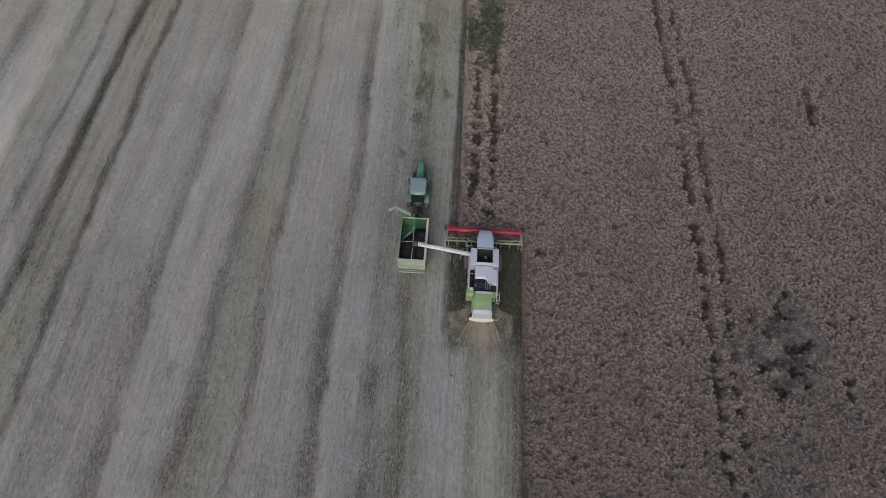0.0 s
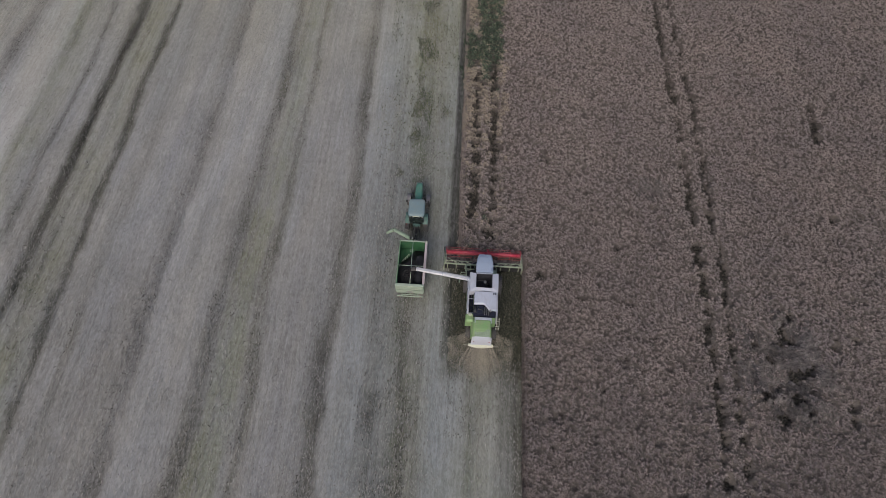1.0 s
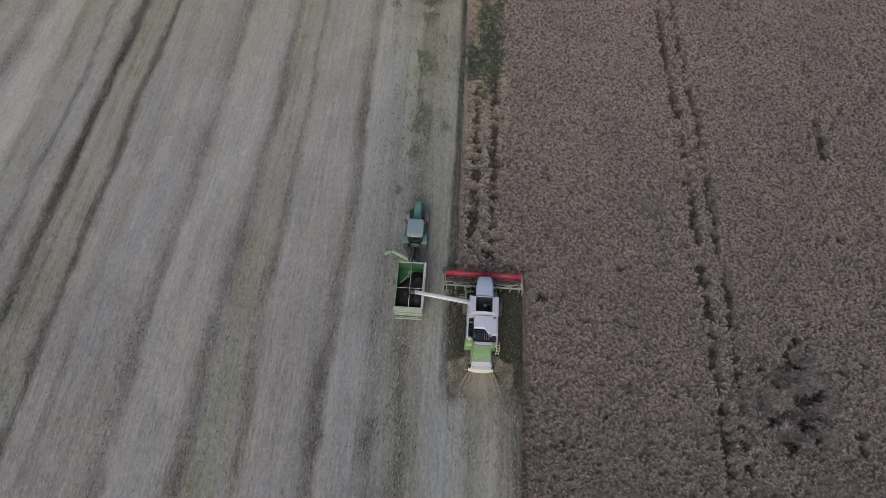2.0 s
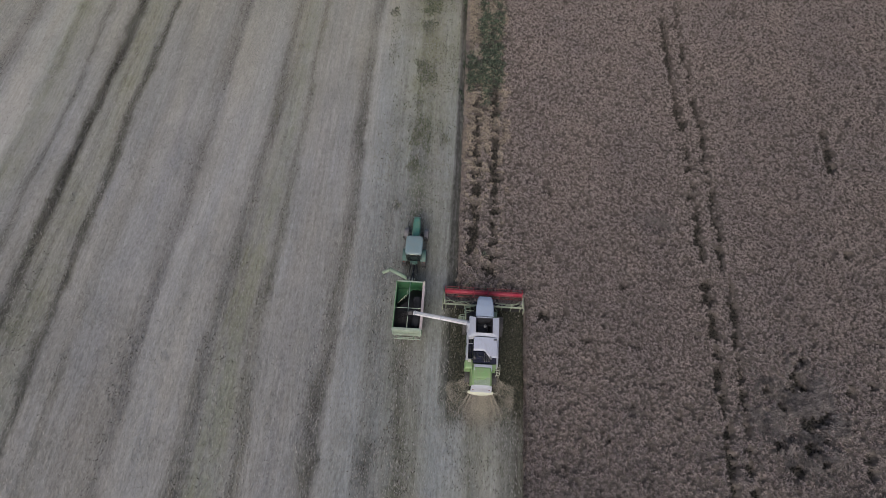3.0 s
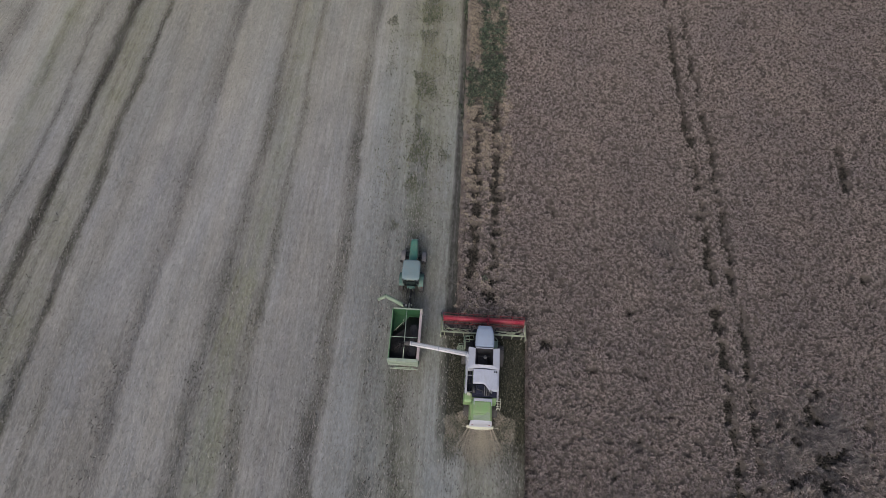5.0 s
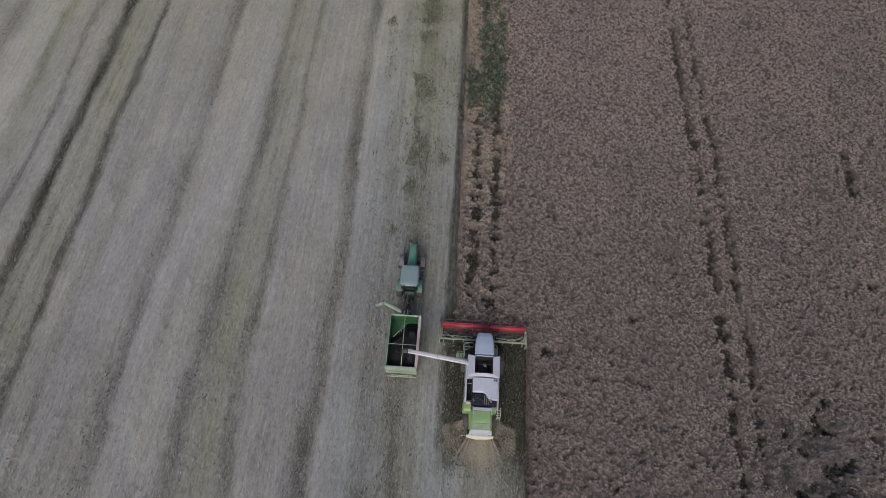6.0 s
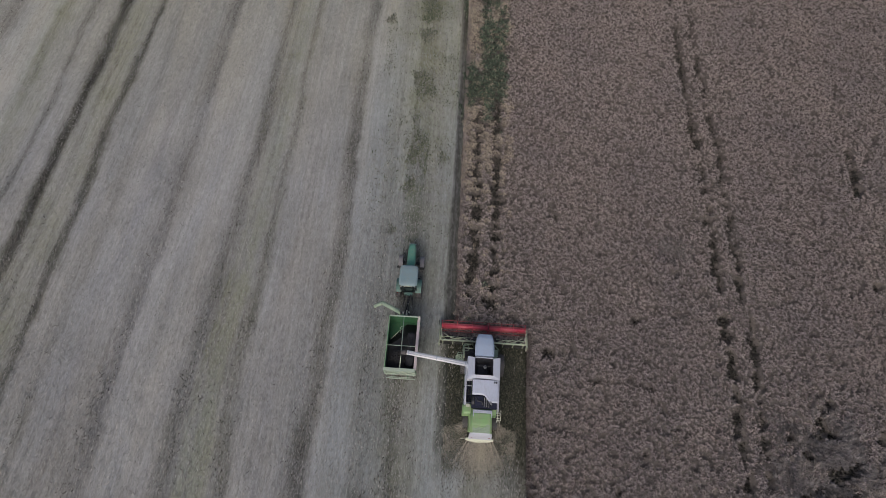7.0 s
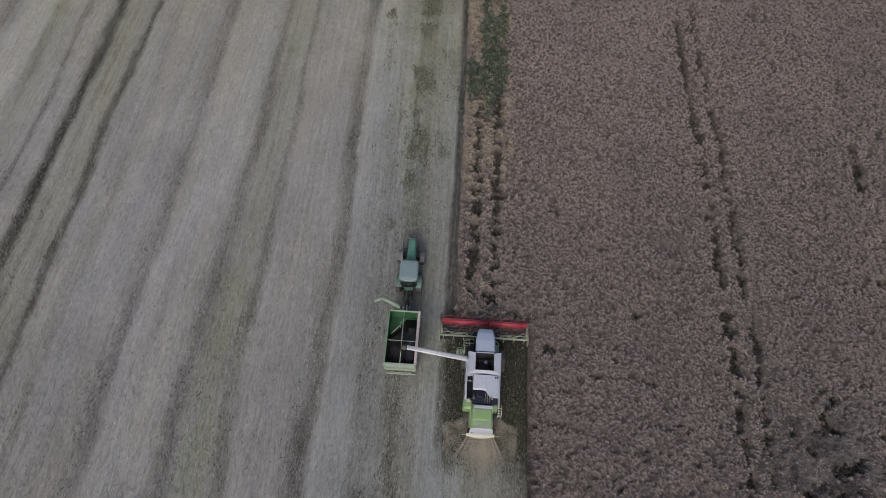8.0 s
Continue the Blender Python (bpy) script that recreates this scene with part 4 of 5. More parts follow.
    part("air_hose", pipe([(-.5, -1.2, 3.62), (-.45, -1.45, 3.72), (-.1, -1.5, 3.72), (.05, -1.75, 3.5)], .055, 10), STEEL, c)
    part("exhaust", pipe([(.55, -1.5, 3.5), (.58, -1.55, 3.95), (.62, -1.75, 4.05)], .06, 12), BARE, c, "steel exhaust pipe")
    part("air_filter", rod((-.75, -1.7, 3.45), (-.75, -1.1, 3.45), .14, 18), STEEL, c)
    # cross rail and rear hood
    part("cross_rail", block(-.74, .76, -2.32, -2.08, 3.30, 3.44, .03), WHITE, c, "white cross rail behind the engine")
    for x in (-.70, .72):
        part("rail_post", block(x - .03, x + .03, -2.62, -2.1, 3.12, 3.47, .012), WHITE, c)
    bm = shell([sect_y(-2.1, -.80, .70, 2.6, 3.24, .14, .1), sect_y(-2.4, -.86, .74, 2.5, 3.40, .14, .12), sect_y(-3.1, -.88, .77, 2.3, 3.34, .16, .14), sect_y(-3.80, -.88, .80, 2.0, 3.10, .18, .16)], .025)
    hood = part("rear_hood", bm, LIME, c, "lime green rear hood")
    for y in (-2.75, -3.3):
        part("hood_rib", block(-.66, .54, y - .02, y + .02, 3.30 + (y + 2.75) * .12, 3.392 + (y + 2.75) * .16, .008), LIME, hood)
    secs = []
    for i in range(13):
        u = i / 12
        x = -.70 + 1.32 * u
        top = -3.32 - .12 * math.sin(5 * u) - .06 * math.sin(13 * u)
        secs.append([(x, -3.78, 3.10), (x, top, 3.10 + (top + 3.8) * .343 - .03), (x, top, 3.118 + (top + 3.8) * .343), (x, -3.78, 3.125)])
    part("grime_strip", shell(secs, 0), GRIME, hood, "grey crust of dust on the hood's lower edge")
    bm = shell([sect_y(-3.76, -.90, .82, 1.6, 3.13, .2, .18), sect_y(-3.92, -.92, .86, 1.4, 2.92, .2, .2), sect_y(-4.04, -.94, .88, 1.3, 2.45, .2, .22), sect_y(-4.10, -.94, .88, 1.2, 1.7, .2, .12)], .03)
    rear = part("straw_hood", bm, WHITE, c, "white sloping straw hood at the rear")
    for x in (-.72, .66):
        part("rear_light", block(x - .07, x + .06, -4.07, -4.0, 2.34, 2.42, .02), LAMP_RED, rear, "red rear light")
    secs = []
    for i in range(11):
        u = i / 10
        x = -1.14 + 2.22 * u
        bow = .10 * math.sin(math.pi * u)
        secs.append([(x, -3.98 - bow * .6, 1.66), (x, -4.04 - bow * .6, 1.68), (x, -4.18 - bow * 1.6, 1.34), (x, -4.13 - bow * 1.6, 1.31)])
    dfl = part("deflector", shell(secs, .006), CREAM, c, "cream flared chopper deflector")
    for s, x in ((-1, -1.12), (1, 1.06)):
        part("deflector_arm", rod((x, -4.1, 1.45), (x + s * .45, -4.1, 1.42), .018, 8), CREAM, dfl)
    for x in (-.55, .5):
        sp = part("spreader_disc", rod((x, -4.05, .98), (x, -4.05, 1.03), .42, 24), STEEL, c)
        for k in range(6):
            a = k * math.pi / 3
            bm = block(.05, .42, -.012, .012, 0, .1, .003)
            bmesh.ops.transform(bm, matrix=Matrix.Translation((x, -4.05, 1.03)) @ Matrix.Rotation(a, 4, "Z"), verts=bm.verts)
            part("spreader_vane", bm, BARE, sp)
    # boxes and rails beside the hood
    bm = shell([[(-1.55, y, z0), (-.88, y, z0), (-.88, y, z1), (-1.45, y, z1), (-1.55, y, z1 - .12)] for y, z0, z1 in ((-2.36, 1.5, 2.85), (-2.2, 1.4, 2.95), (-1.75, 1.4, 2.97), (-1.62, 1.5, 2.9))], .03)
    part("tool_box", bm, LIME, c, "lime green side box")
    part("box_lid", block(-1.3, -1.0, -1.85, -1.6, 2.96, 3.02, .03), CREAM, c)
    bm = shell([[(-1.02, y, z0), (-.87, y, z0), (-.87, y, z1), (-.98, y, z1)] for y, z0, z1 in ((-3.6, 1.5, 2.5), (-2.38, 1.3, 2.75))], .02)
    part("skirt", bm, LIME, c)
    bm = shell([[(.78, y, z0), (1.18, y, z0), (1.14, y, z1), (.78, y, z1)] for y, z0, z1 in ((-2.35, 1.5, 2.7), (-1.45, 1.4, 2.9))], .03)
    part("skirt", bm, LIME, c)
    for pts in ([(1.18, -1.95, 2.75), (1.2, -1.95, 3.3), (1.2, -2.75, 3.1), (1.2, -2.78, 2.1)], [(1.46, -1.95, 2.6), (1.46, -2.0, 3.2), (1.46, -2.7, 3.0), (1.46, -2.8, 2.1)], [(1.2, -2.75, 3.1), (1.46, -2.7, 3.0)]):
        part("rear_handrail", pipe(pts, .022), CREAM, c)
    for k in range(4):
        part("rear_step", block(1.2, 1.46, -2.15 - .17 * k, -2.09 - .17 * k, 2.62 - .2 * k, 2.66 - .2 * k, .006), CREAM, c)
    # unloading auger, swung out over the trailer
    bm = pipe([(-1.2, 1.05, 2.7), (-1.22, 1.2, 3.72), (-1.5, 1.36, 3.86)], .2, 18)
    part("auger_elbow", bm, WHITE, c)
    tip = Vector((-6.25, 1.86, 4.22))
    root = Vector((-1.45, 1.34, 3.86))
    bm = rod(root, tip, .20, 20, None, .17)
    tube = part("unloading_auger", bm, AUGER_WHITE, c, "long white unloading auger tube")
    for u in (.02, .5, .97):
        q = root.lerp(tip, u)
        d = (tip - root).normalized()
        part("flange", rod(q - d * .03, q + d * .03, .215, 20), WHITE, tube)
    part("auger_rib", rod(root + Vector((0, -.1, .2)), tip + Vector((0, -.1, .2)), .018, 8), WHITE, tube)
    end = tip + Vector((-.42, .04, -.22))
    part("spout", rod(tip, end, .21, 18, None, .17), RUBBER, tube, "black rubber auger spout")

    # cutting header with its reel
    W = 3.76
    bm = shell([[(-W, 3.88, .35), (-W, 4.00, .30), (-W, 3.98, 1.20), (-W, 3.90, 1.21)], [(W, 3.88, .35), (W, 4.00, .30), (W, 3.98, 1.20), (W, 3.90, 1.21)]], .015)
    head = part("header", bm, STEEL, c, "wide lime and red cutting header")
    part("header_beam", block(-W, W, 3.86, 4.00, 1.20, 1.33, .03), PALE_LIME, head, "faded lime header beam")
    for k in range(9):
        x = -W + .3 + k * (2 * W - .6) / 8
        if abs(x) > .9:
            part("back_rib", block(x - .04, x + .04, 3.81, 3.885, .4, 1.24, .01), PALE_LIME, head)
    bm = shell([[(-W, 3.85, .28), (-W, 5.35, .10), (-W, 5.37, .13), (-W, 3.85, .32)], [(W, 3.85, .28), (W, 5.35, .10), (W, 5.37, .13), (W, 3.85, .32)]], 0)
    part("header_floor", bm, STEEL, head)
    part("knife_bar", block(-W, W, 5.33, 5.43, .09, .13, .006), BARE, head)
    bm = rod((-W + .05, 4.3, .68), (W - .05, 4.3, .68), .21, 20)
    for s in (-1, 1):
        n = 110
        ring = []
        one = bmesh.new()
        for i in range(n + 1):
            a = i / n * 2 * math.pi * 5.5 * s
            x = s * (W - .1 - (W - .8) * i / n)
            ring.append((one.verts.new((x, 4.3 + .2 * math.cos(a), .68 + .2 * math.sin(a))), one.verts.new((x, 4.3 + .33 * math.cos(a), .68 + .33 * math.sin(a)))))
        for p, q in zip(ring, ring[1:]):
            one.faces.new((p[0], p[1], q[1], q[0]))
        bm = join(bm, one)
    part("intake_auger", bm, STEEL, head)
    for s in (-1, 1):
        x = s * (W + .02)
        bm = shell([[(x - .05, y, z0), (x + .05, y, z0), (x + .05, y, z1), (x - .05, y, z1)] for y, z0, z1 in ((3.62, .3, 1.28), (4.4, .15, 1.15), (5.3, .1, .85), (5.75, .12, .55))], .02)
        div = part("divider", bm, PALE_LIME, head, "faded lime crop divider")
        part("divider_point", shell([[(x - .05, 5.74, .12), (x + .05, 5.74, .12), (x + .05, 5.74, .55), (x - .05, 5.74, .55)], [(x - .01 + s * .05, 6.25, .14), (x + .01 + s * .05, 6.25, .14), (x + .01 + s * .05, 6.25, .2), (x - .01 + s * .05, 6.25, .2)]], .006), BARE, div)
        part("side_knife", block(x + s * .07 - .03, x + s * .07 + .03, 5.55, 5.62, .2, 1.45, .01), STEEL, div)
        bm = pipe([(s * (W - .12), 3.95, 1.32), (s * (W - .12), 4.7, 1.50), (s * (W - .12), 5.24, 1.30)], .05, 8)
        part("reel_arm", bm, PALE_LIME, head)
        part("reel_ram", rod((s * (W - .25), 3.98, 1.1), (s * (W - .16), 4.7, 1.44), .035, 8), BARE, head)
        part("hose", pipe([(s * 1.0, 3.85, 1.42), (s * 1.7, 4.12, 1.5), (s * 2.5, 4.05, 1.42), (s * 3.0, 4.2, 1.44), (s * (W - .3), 4.5, 1.45)], .03, 6), PALE_LIME, head)
    for s in (-1, 1):
        for x0, x1 in ((1.15, 1.75), (1.75, 2.35), (2.35, 2.95), (2.95, 3.6)):
            part("truss_bar", rod((s * x0, 3.88, 1.24), (s * x1, 4.20, 1.38), .022, 6), PALE_LIME, head)
        part("truss_rail", rod((s * 1.1, 4.20, 1.38), (s * 3.62, 4.20, 1.38), .03, 8), PALE_LIME, head)
    # reel in two halves
    bm = block(-.008, .008, -.008, .008, -.26, 0, 0)
    TINE = bpy.data.meshes.new("tine")
    bm.to_mesh(TINE)
    bm.free()
    TINE.materials.append(STEEL)
    ry, rz, rr = 5.20, 1.24, .45
    for a0, a1 in ((-W + .12, .38), (.46, W - .12)):
        tube = part("reel_tube", rod((a0, ry, rz), (a1, ry, rz), .18, 28), RED, head, "red reel tube")
        discs = [a0 + .02, a0 + (a1 - a0) / 3, a0 + (a1 - a0) * 2 / 3, a1 - .02]
        for k in range(6):
            a = k * math.pi / 3 + .35
            y, z = ry + rr * math.cos(a), rz + rr * math.sin(a)
            part("reel_bar", rod((a0, y, z), (a1, y, z), .026, 8), REEL_BAR, tube)
            for i in range(int((a1 - a0) / .3)):
                tine = new("tine", TINE)
                tine.parent, tine.location = tube, (a0 + .15 + i * .3, y, z)
            for x in discs:
                part("spoke", block(x - .012, x + .012, min(ry, y) - .02, max(ry, y) + .02, min(rz, z) - .02, max(rz, z) + .02, 0) if abs(math.sin(2 * a)) < .05 else rod((x, ry, rz), (x, y, z), .032, 6), RED, tube)
    return c


# ---- grain trailer ----
def build_trailer():
    t = thing("grain_trailer", (-6.82, 3.0, 0), "green two-axle grain trailer half filled with black rapeseed", "trailer")
    hx, hy, z0, z1 = 1.235, 2.27, 1.2, 3.0
    part("floor_panel", block(-hx, hx, -hy, hy, z0 - .08, z0, .01), TRAILER_GREEN, t)
    for s in (-1, 1):
        side = part("side_wall", block(s * hx - .03, s * hx + .03, -hy, hy, z0, z1 - .06, .01), TRAILER_GREEN, t, "dark green trailer side")
        for k in range(7):
            y = -hy + .12 + k * (2 * hy - .24) / 6
            part("rib", block(min(s * (hx + .03), s * (hx + .09)), max(s * (hx + .03), s * (hx + .09)), y - .04, y + .04, z0, z1 - .08, .012), TRAILER_GREEN, side)
        part("seam_rail", block(min(s * (hx + .03), s * (hx + .07)), max(s * (hx + .03), s * (hx + .07)), -hy, hy, 2.08, 2.16, .012), TRAILER_PALE, side)
        part("top_rail", block(s * hx - .04 - (.06 if s > 0 else 0), s * hx + .04 + (.09 if s > 0 else 0), -hy, hy, z1 - .06, z1 + .02, .02), TRAILER_WORN if s > 0 else TRAILER_MID, side, "worn pinkish-white top rail" if s > 0 else "green top rail")
    fr = part("front_wall", block(-hx + .03, hx - .03, hy - .06, hy, z0, z1 - .06, .01), TRAILER_GREEN, t, "dark green front wall")
    part("front_rail", block(-hx + .05, hx - .11, hy - .09, hy + .03, z1 - .06, z1 + .02, .02), TRAILER_PALE, fr)
    part("corner_stake", block(hx - .02, hx + .1, hy - .3, hy + .02, z1 - .02, z1 + .14, .02), CREAM, fr)
    gate = part("tailgate", block(-hx, hx, -hy - .07, -hy, z0 - .1, z1, .02), TRAILER_PALE, t, "pale green tailgate with ribs")
    part("gate_rail", block(-hx - .06, hx + .06, -hy - .16, -hy + .10, z1, z1 + .09, .03), TRAILER_PALE, gate)
    part("gate_rail", block(-hx - .03, hx + .03, -hy - .13, -hy - .07, z1 - .5, z1 - .40, .02), TRAILER_PALE, gate)
    for k in range(5):
        x = -hx + .1 + k * (2 * hx - .2) / 4
        part("gate_rib", block(x - .035, x + .035, -hy - .13, -hy - .07, z0 - .05, z1 - .02, .012), TRAILER_PALE, gate)
    for s in (-1, 1):
        part("gate_post", block(s * (hx + .02) - .05, s * (hx + .02) + .05, -hy - .15, -hy - .05, 1.5, z1 + .14, .02), TRAILER_PALE, gate)
    part("gate_rail", block(-hx - .03, hx + .03, -hy - .18, -hy - .12, 1.95, 2.05, .02), TRAILER_PALE, gate)
    part("gate_rail", block(-.9, .9, -hy - .30, -hy - .24, 1.22, 1.30, .02), TRAILER_PALE, gate)
    part("grain_slide", block(-.25, .25, -hy - .12, -hy - .07, 1.35, 1.8, .02), BARE, gate)
    part("plate", block(-.35, .3, -hy - .165, -hy - .16, z1 + .025, z1 + .065, .001), CREAM, gate, "plain pale plate")
    for s in (-1, 1):
        part("gate_hook", rod((s * (hx + .03), -hy - .1, z1 - .3), (s * (hx + .03), -hy - .1, z1 + .12), .03, 8), BARE, gate)
    bar = part("light_bar", block(-hx + .02, hx - .02, -hy - .34, -hy - .26, .82, .96, .02), TRAILER_PALE, t, "pale green rear light bar")
    for s in (-1, 1):
        part("rear_lamp", block(s * 1.0 - .07, s * 1.0 + .07, -hy - .36, -hy - .34, .84, .90, .01), LAMP_RED, bar, "red rear lamp")
        part("bar_bracket", block(s * .6 - .03, s * .6 + .03, -hy - .3, -hy + .1, .92, 1.0, .01), TRAILER_GREEN, bar)
        part("chassis_rail", block(s * .48 - .05, s * .48 + .05, -hy + .05, hy - .1, .9, z0 - .08, .02), TRAILER_GREEN, t)
    # stays across and along the open box
    part("long_stay", rod((.02, -hy, z1 - .02), (-.02, hy - .06, z1 - .02), .035, 10), TRAILER_PALE, t, "pale steel stay along the box")
    part("cross_stay", rod((-hx, -.28, z1 - .10), (hx, -.28, z1 - .10), .03, 10), TRAILER_PALE, t)
    part("stay_ring", turned_ring((-.12, 1.2, z1), .11), TRAILER_PALE, t)
    part("inner_ladder", pipe([(-hx + .2, .6, 1.7), (-.35, 1.2, 2.2)], .02), CREAM, t)
    for k in range(4):
        p = Vector((-hx + .35 + .2 * k, .7 + .14 * k, 1.8 + .1 * k))
        part("inner_rung", rod(p + Vector((0, .16, .03)), p + Vector((0, -.1, -.02)), .014, 6), CREAM, t)
    # wheels and drawbar
    for y in (-1.35, 1.35):
        part("axle", rod((-1.0, y, .5), (1.0, y, .5), .06, 10), STEEL, t)
        for s in (-1, 1):
            wheel(t, s * .98, y, .5, .34, TRAILER_PALE, 18, s)
            part("spring", shell([[(s * .48 - .04, y + d, .72 - abs(d) * .1), (s * .48 + .04, y + d, .72 - abs(d) * .1), (s * .48 + .04, y + d, .88 - abs(d) * .05), (s * .48 - .04, y + d, .88 - abs(d) * .05)] for d in (-.5, 0, .5)], 0), STEEL, t)
    bm = pipe([(-.45, hy - .2, .75), (0, 4.1, .6)], .05, 8, pipe([(.45, hy - .2, .75), (0, 4.1, .6)], .05))
    draw = part("drawbar", bm, STEEL, t)
    part("tow_eye", turned_ring((0, 4.22, .6), .09), BARE, draw)
    part("jack", rod((.2, 3.3, .35), (.2, 3.3, 1.05), .05, 10), CREAM, draw)
    part("coupling_box", block(-.08, .08, 3.05, 3.5, .72, .86, .03), CREAM, draw, "pale coupling box on the drawbar")
    part("hose", pipe([(.05, hy, 1.2), (.1, 3.3, 1.35), (.05, 4.2, 1.1)], .018, 6), STEEL, draw)
    # loading auger folded at the front
    arm = part("loading_auger", pipe([(.05, hy + .22, 1.5), (-.35, hy + .24, 2.85), (-.55, hy + .36, 3.02)], .15, 14), PALE_GREEN, t, "pale green loading auger folded out at the front")
    part("auger_tube", rod((-.5, hy + .34, 3.02), (-1.98, hy + .92, 3.36), .18, 16), PALE_GREEN, arm)
    part("auger_spout", rod((-1.92, hy + .90, 3.36), (-2.62, hy + .62, 3.08), .18, 16, None, .13), PALE_GREEN, arm)
    part("auger_motor", rod((-.3, hy + .2, 2.95), (-.3, hy + .2, 3.25), .09, 14), STEEL, arm)
    part("auger_motor", rod((-.12, hy + .24, 2.95), (-.12, hy + .24, 3.2), .06, 14), BARE, arm)
    return t


def turned_ring(at, r):
    bm = bmesh.new()
    k, m = 16, 6
    v = [[bm.verts.new((at[0] + (r + .02 * math.cos(b)) * math.cos(a), at[1] + (r + .02 * math.cos(b)) * math.sin(a), at[2] + .02 * math.sin(b))) for b in [2 * math.pi * j / m for j in range(m)]] for a in [2 * math.pi * i / k for i in range(k)]]
    for i in range(k):
        for j in range(m):
            bm.faces.new((v[i][j], v[(i + 1) % k][j], v[(i + 1) % k][(j + 1) % m], v[i][(j + 1) % m]))
    return bm




# ---- tractor ----
def build_tractor():
    t = thing("tractor", (-6.80, 8.42, 0), "teal-green tractor with a pale roof pulling the trailer", "tractor")
    for s in (-1, 1):
        wheel(t, s * .93, .12, .80, .46, PALE_LIME, 20, s)
        wheel(t, s * .98, 2.78, .62, .42, PALE_LIME, 18, s)
    part("rear_axle", rod((-.9, .12, .80), (.9, .12, .80), .14, 12), STEEL, t)
    part("front_axle", block(-.9, .9, 2.62, 2.82, .52, .72, .03), STEEL, t)
    part("gearbox", block(-.28, .28, -.5, 2.2, .6, 1.2, .06), STEEL, t)
    bm = shell([sect_y(1.55, -.40, .40, 1.0, 2.0, .1, .14), sect_y(2.6, -.38, .38, 1.0, 1.94, .1, .14), sect_y(3.9, -.34, .34, .95, 1.84, .1, .14), sect_y(4.22, -.29, .29, .95, 1.68, .1, .12)], .03)
    bon = part("bonnet", bm, TRACTOR, t, "teal-green engine bonnet")
    part("grille", block(-.22, .22, 4.20, 4.25, 1.0, 1.5, .02), STEEL, bon)
    part("nose_bar", block(-.36, .36, 4.14, 4.22, 1.62, 1.70, .02), TRACTOR_ROOF, bon)
    for s in (-1, 1):
        part("headlight", block(s * .2 - .05, s * .2 + .05, 4.19, 4.24, 1.5, 1.58, .01), BARE, bon)
    part("front_weight", block(-.3, .3, 4.0, 4.3, .55, .95, .05), STEEL, t)
    part("exhaust", pipe([(.46, 1.75, 1.6), (.46, 1.75, 2.75), (.46, 1.68, 2.85)], .05, 10), STEEL, t)
    bm = shell([sect_y(-.35, -.72, .72, 1.2, 2.72, .05, .06), sect_y(.9, -.72, .72, 1.1, 2.74, .05, .06), sect_y(1.5, -.55, .55, 1.2, 2.7, .05, .06)], .02)
    cab = part("cab", bm, GLASS, t, "dark glazed tractor cab")
    for x, y in ((-.7, -.33), (.7, -.33), (-.7, .85), (.7, .85), (-.53, 1.5), (.53, 1.5)):
        part("pillar", rod((x, y, 1.15), (x, y, 2.74), .035, 8), STEEL, cab)
    bm = shell([sect_y(-.40, -.60, .60, 2.76, 2.90, .1, .06), sect_y(-.30, -.75, .75, 2.74, 2.96, .12, .08), sect_y(-.1, -.80, .80, 2.74, 3.0, .12, .08), sect_y(1.1, -.80, .80, 2.74, 3.02, .12, .08), sect_y(1.42, -.76, .76, 2.74, 2.98, .14, .08), sect_y(1.54, -.60, .60, 2.76, 2.90, .12, .06)], .03)
    roof = part("cab_roof", bm, TRACTOR_ROOF, t, "dusty pale teal cab roof")
    part("roof_hatch", block(-.32, .32, .1, .75, 3.0, 3.04, .02), TRACTOR_ROOF, roof)
    part("roof_strip", block(-.28, .25, -.43, -.40, 2.78, 2.86, .005), CREAM, roof)
    for x in (-.6, -.3, .3, .6):
        part("work_light", block(x - .06, x + .06, -.42, -.36, 2.62, 2.72, .01), BARE, roof)
    for s in (-1, 1):
        secs = []
        for i in range(9):
            a = radians(48 + 120 * i / 8)
            y, z = .12 - .90 * math.cos(a), .80 + .92 * math.sin(a)
            secs.append([(s * .62, y * .98, z - .03), (s * 1.12, y * .98, z - .05), (s * 1.12, y, z - .01), (s * .62, y, z + .02)])
        f = part("fender", shell(secs, .008), TRACTOR_DUSTY, t, "dusty pale teal rear mudguard")
        part("tail_light", block(s * .98 - .04, s * .98 + .04, -.53, -.49, 1.30, 1.36, .01), LAMP_RED, f)
        part("front_fender", shell([[(s * .78, 2.72 - .66 * math.cos(a), .62 + .66 * math.sin(a)), (s * 1.18, 2.72 - .66 * math.cos(a), .62 + .66 * math.sin(a)), (s * 1.18, 2.72 - .69 * math.cos(a), .62 + .69 * math.sin(a)), (s * .78, 2.72 - .69 * math.cos(a), .62 + .69 * math.sin(a))] for a in [radians(40 + 100 * i / 6) for i in range(7)]], 0), DUSTY_PLASTIC, t)
        arm = part("mirror_arm", pipe([(s * .6, 1.5, 2.5), (s * 1.05, 1.62, 2.5), (s * 1.08, 1.62, 2.2)], .018), STEEL, t)
        part("mirror", block(s * 1.08 - .09, s * 1.08 + .09, 1.6, 1.66, 2.0, 2.35, .02), STEEL, arm)
        part("lower_link", rod((s * .35, -.6, .7), (s * .42, -1.35, .6), .035, 8), STEEL, t)
        part("step", block(s * .78 - .12, s * .78 + .12, 1.0, 1.3, .55, .6, .01), STEEL, t)
    part("drawbar_hitch", block(-.1, .1, -1.2, -.4, .5, .62, .02), STEEL, t)
    part("top_link", rod((0, -.5, 1.2), (0, -.95, .95), .03, 8), STEEL, t)
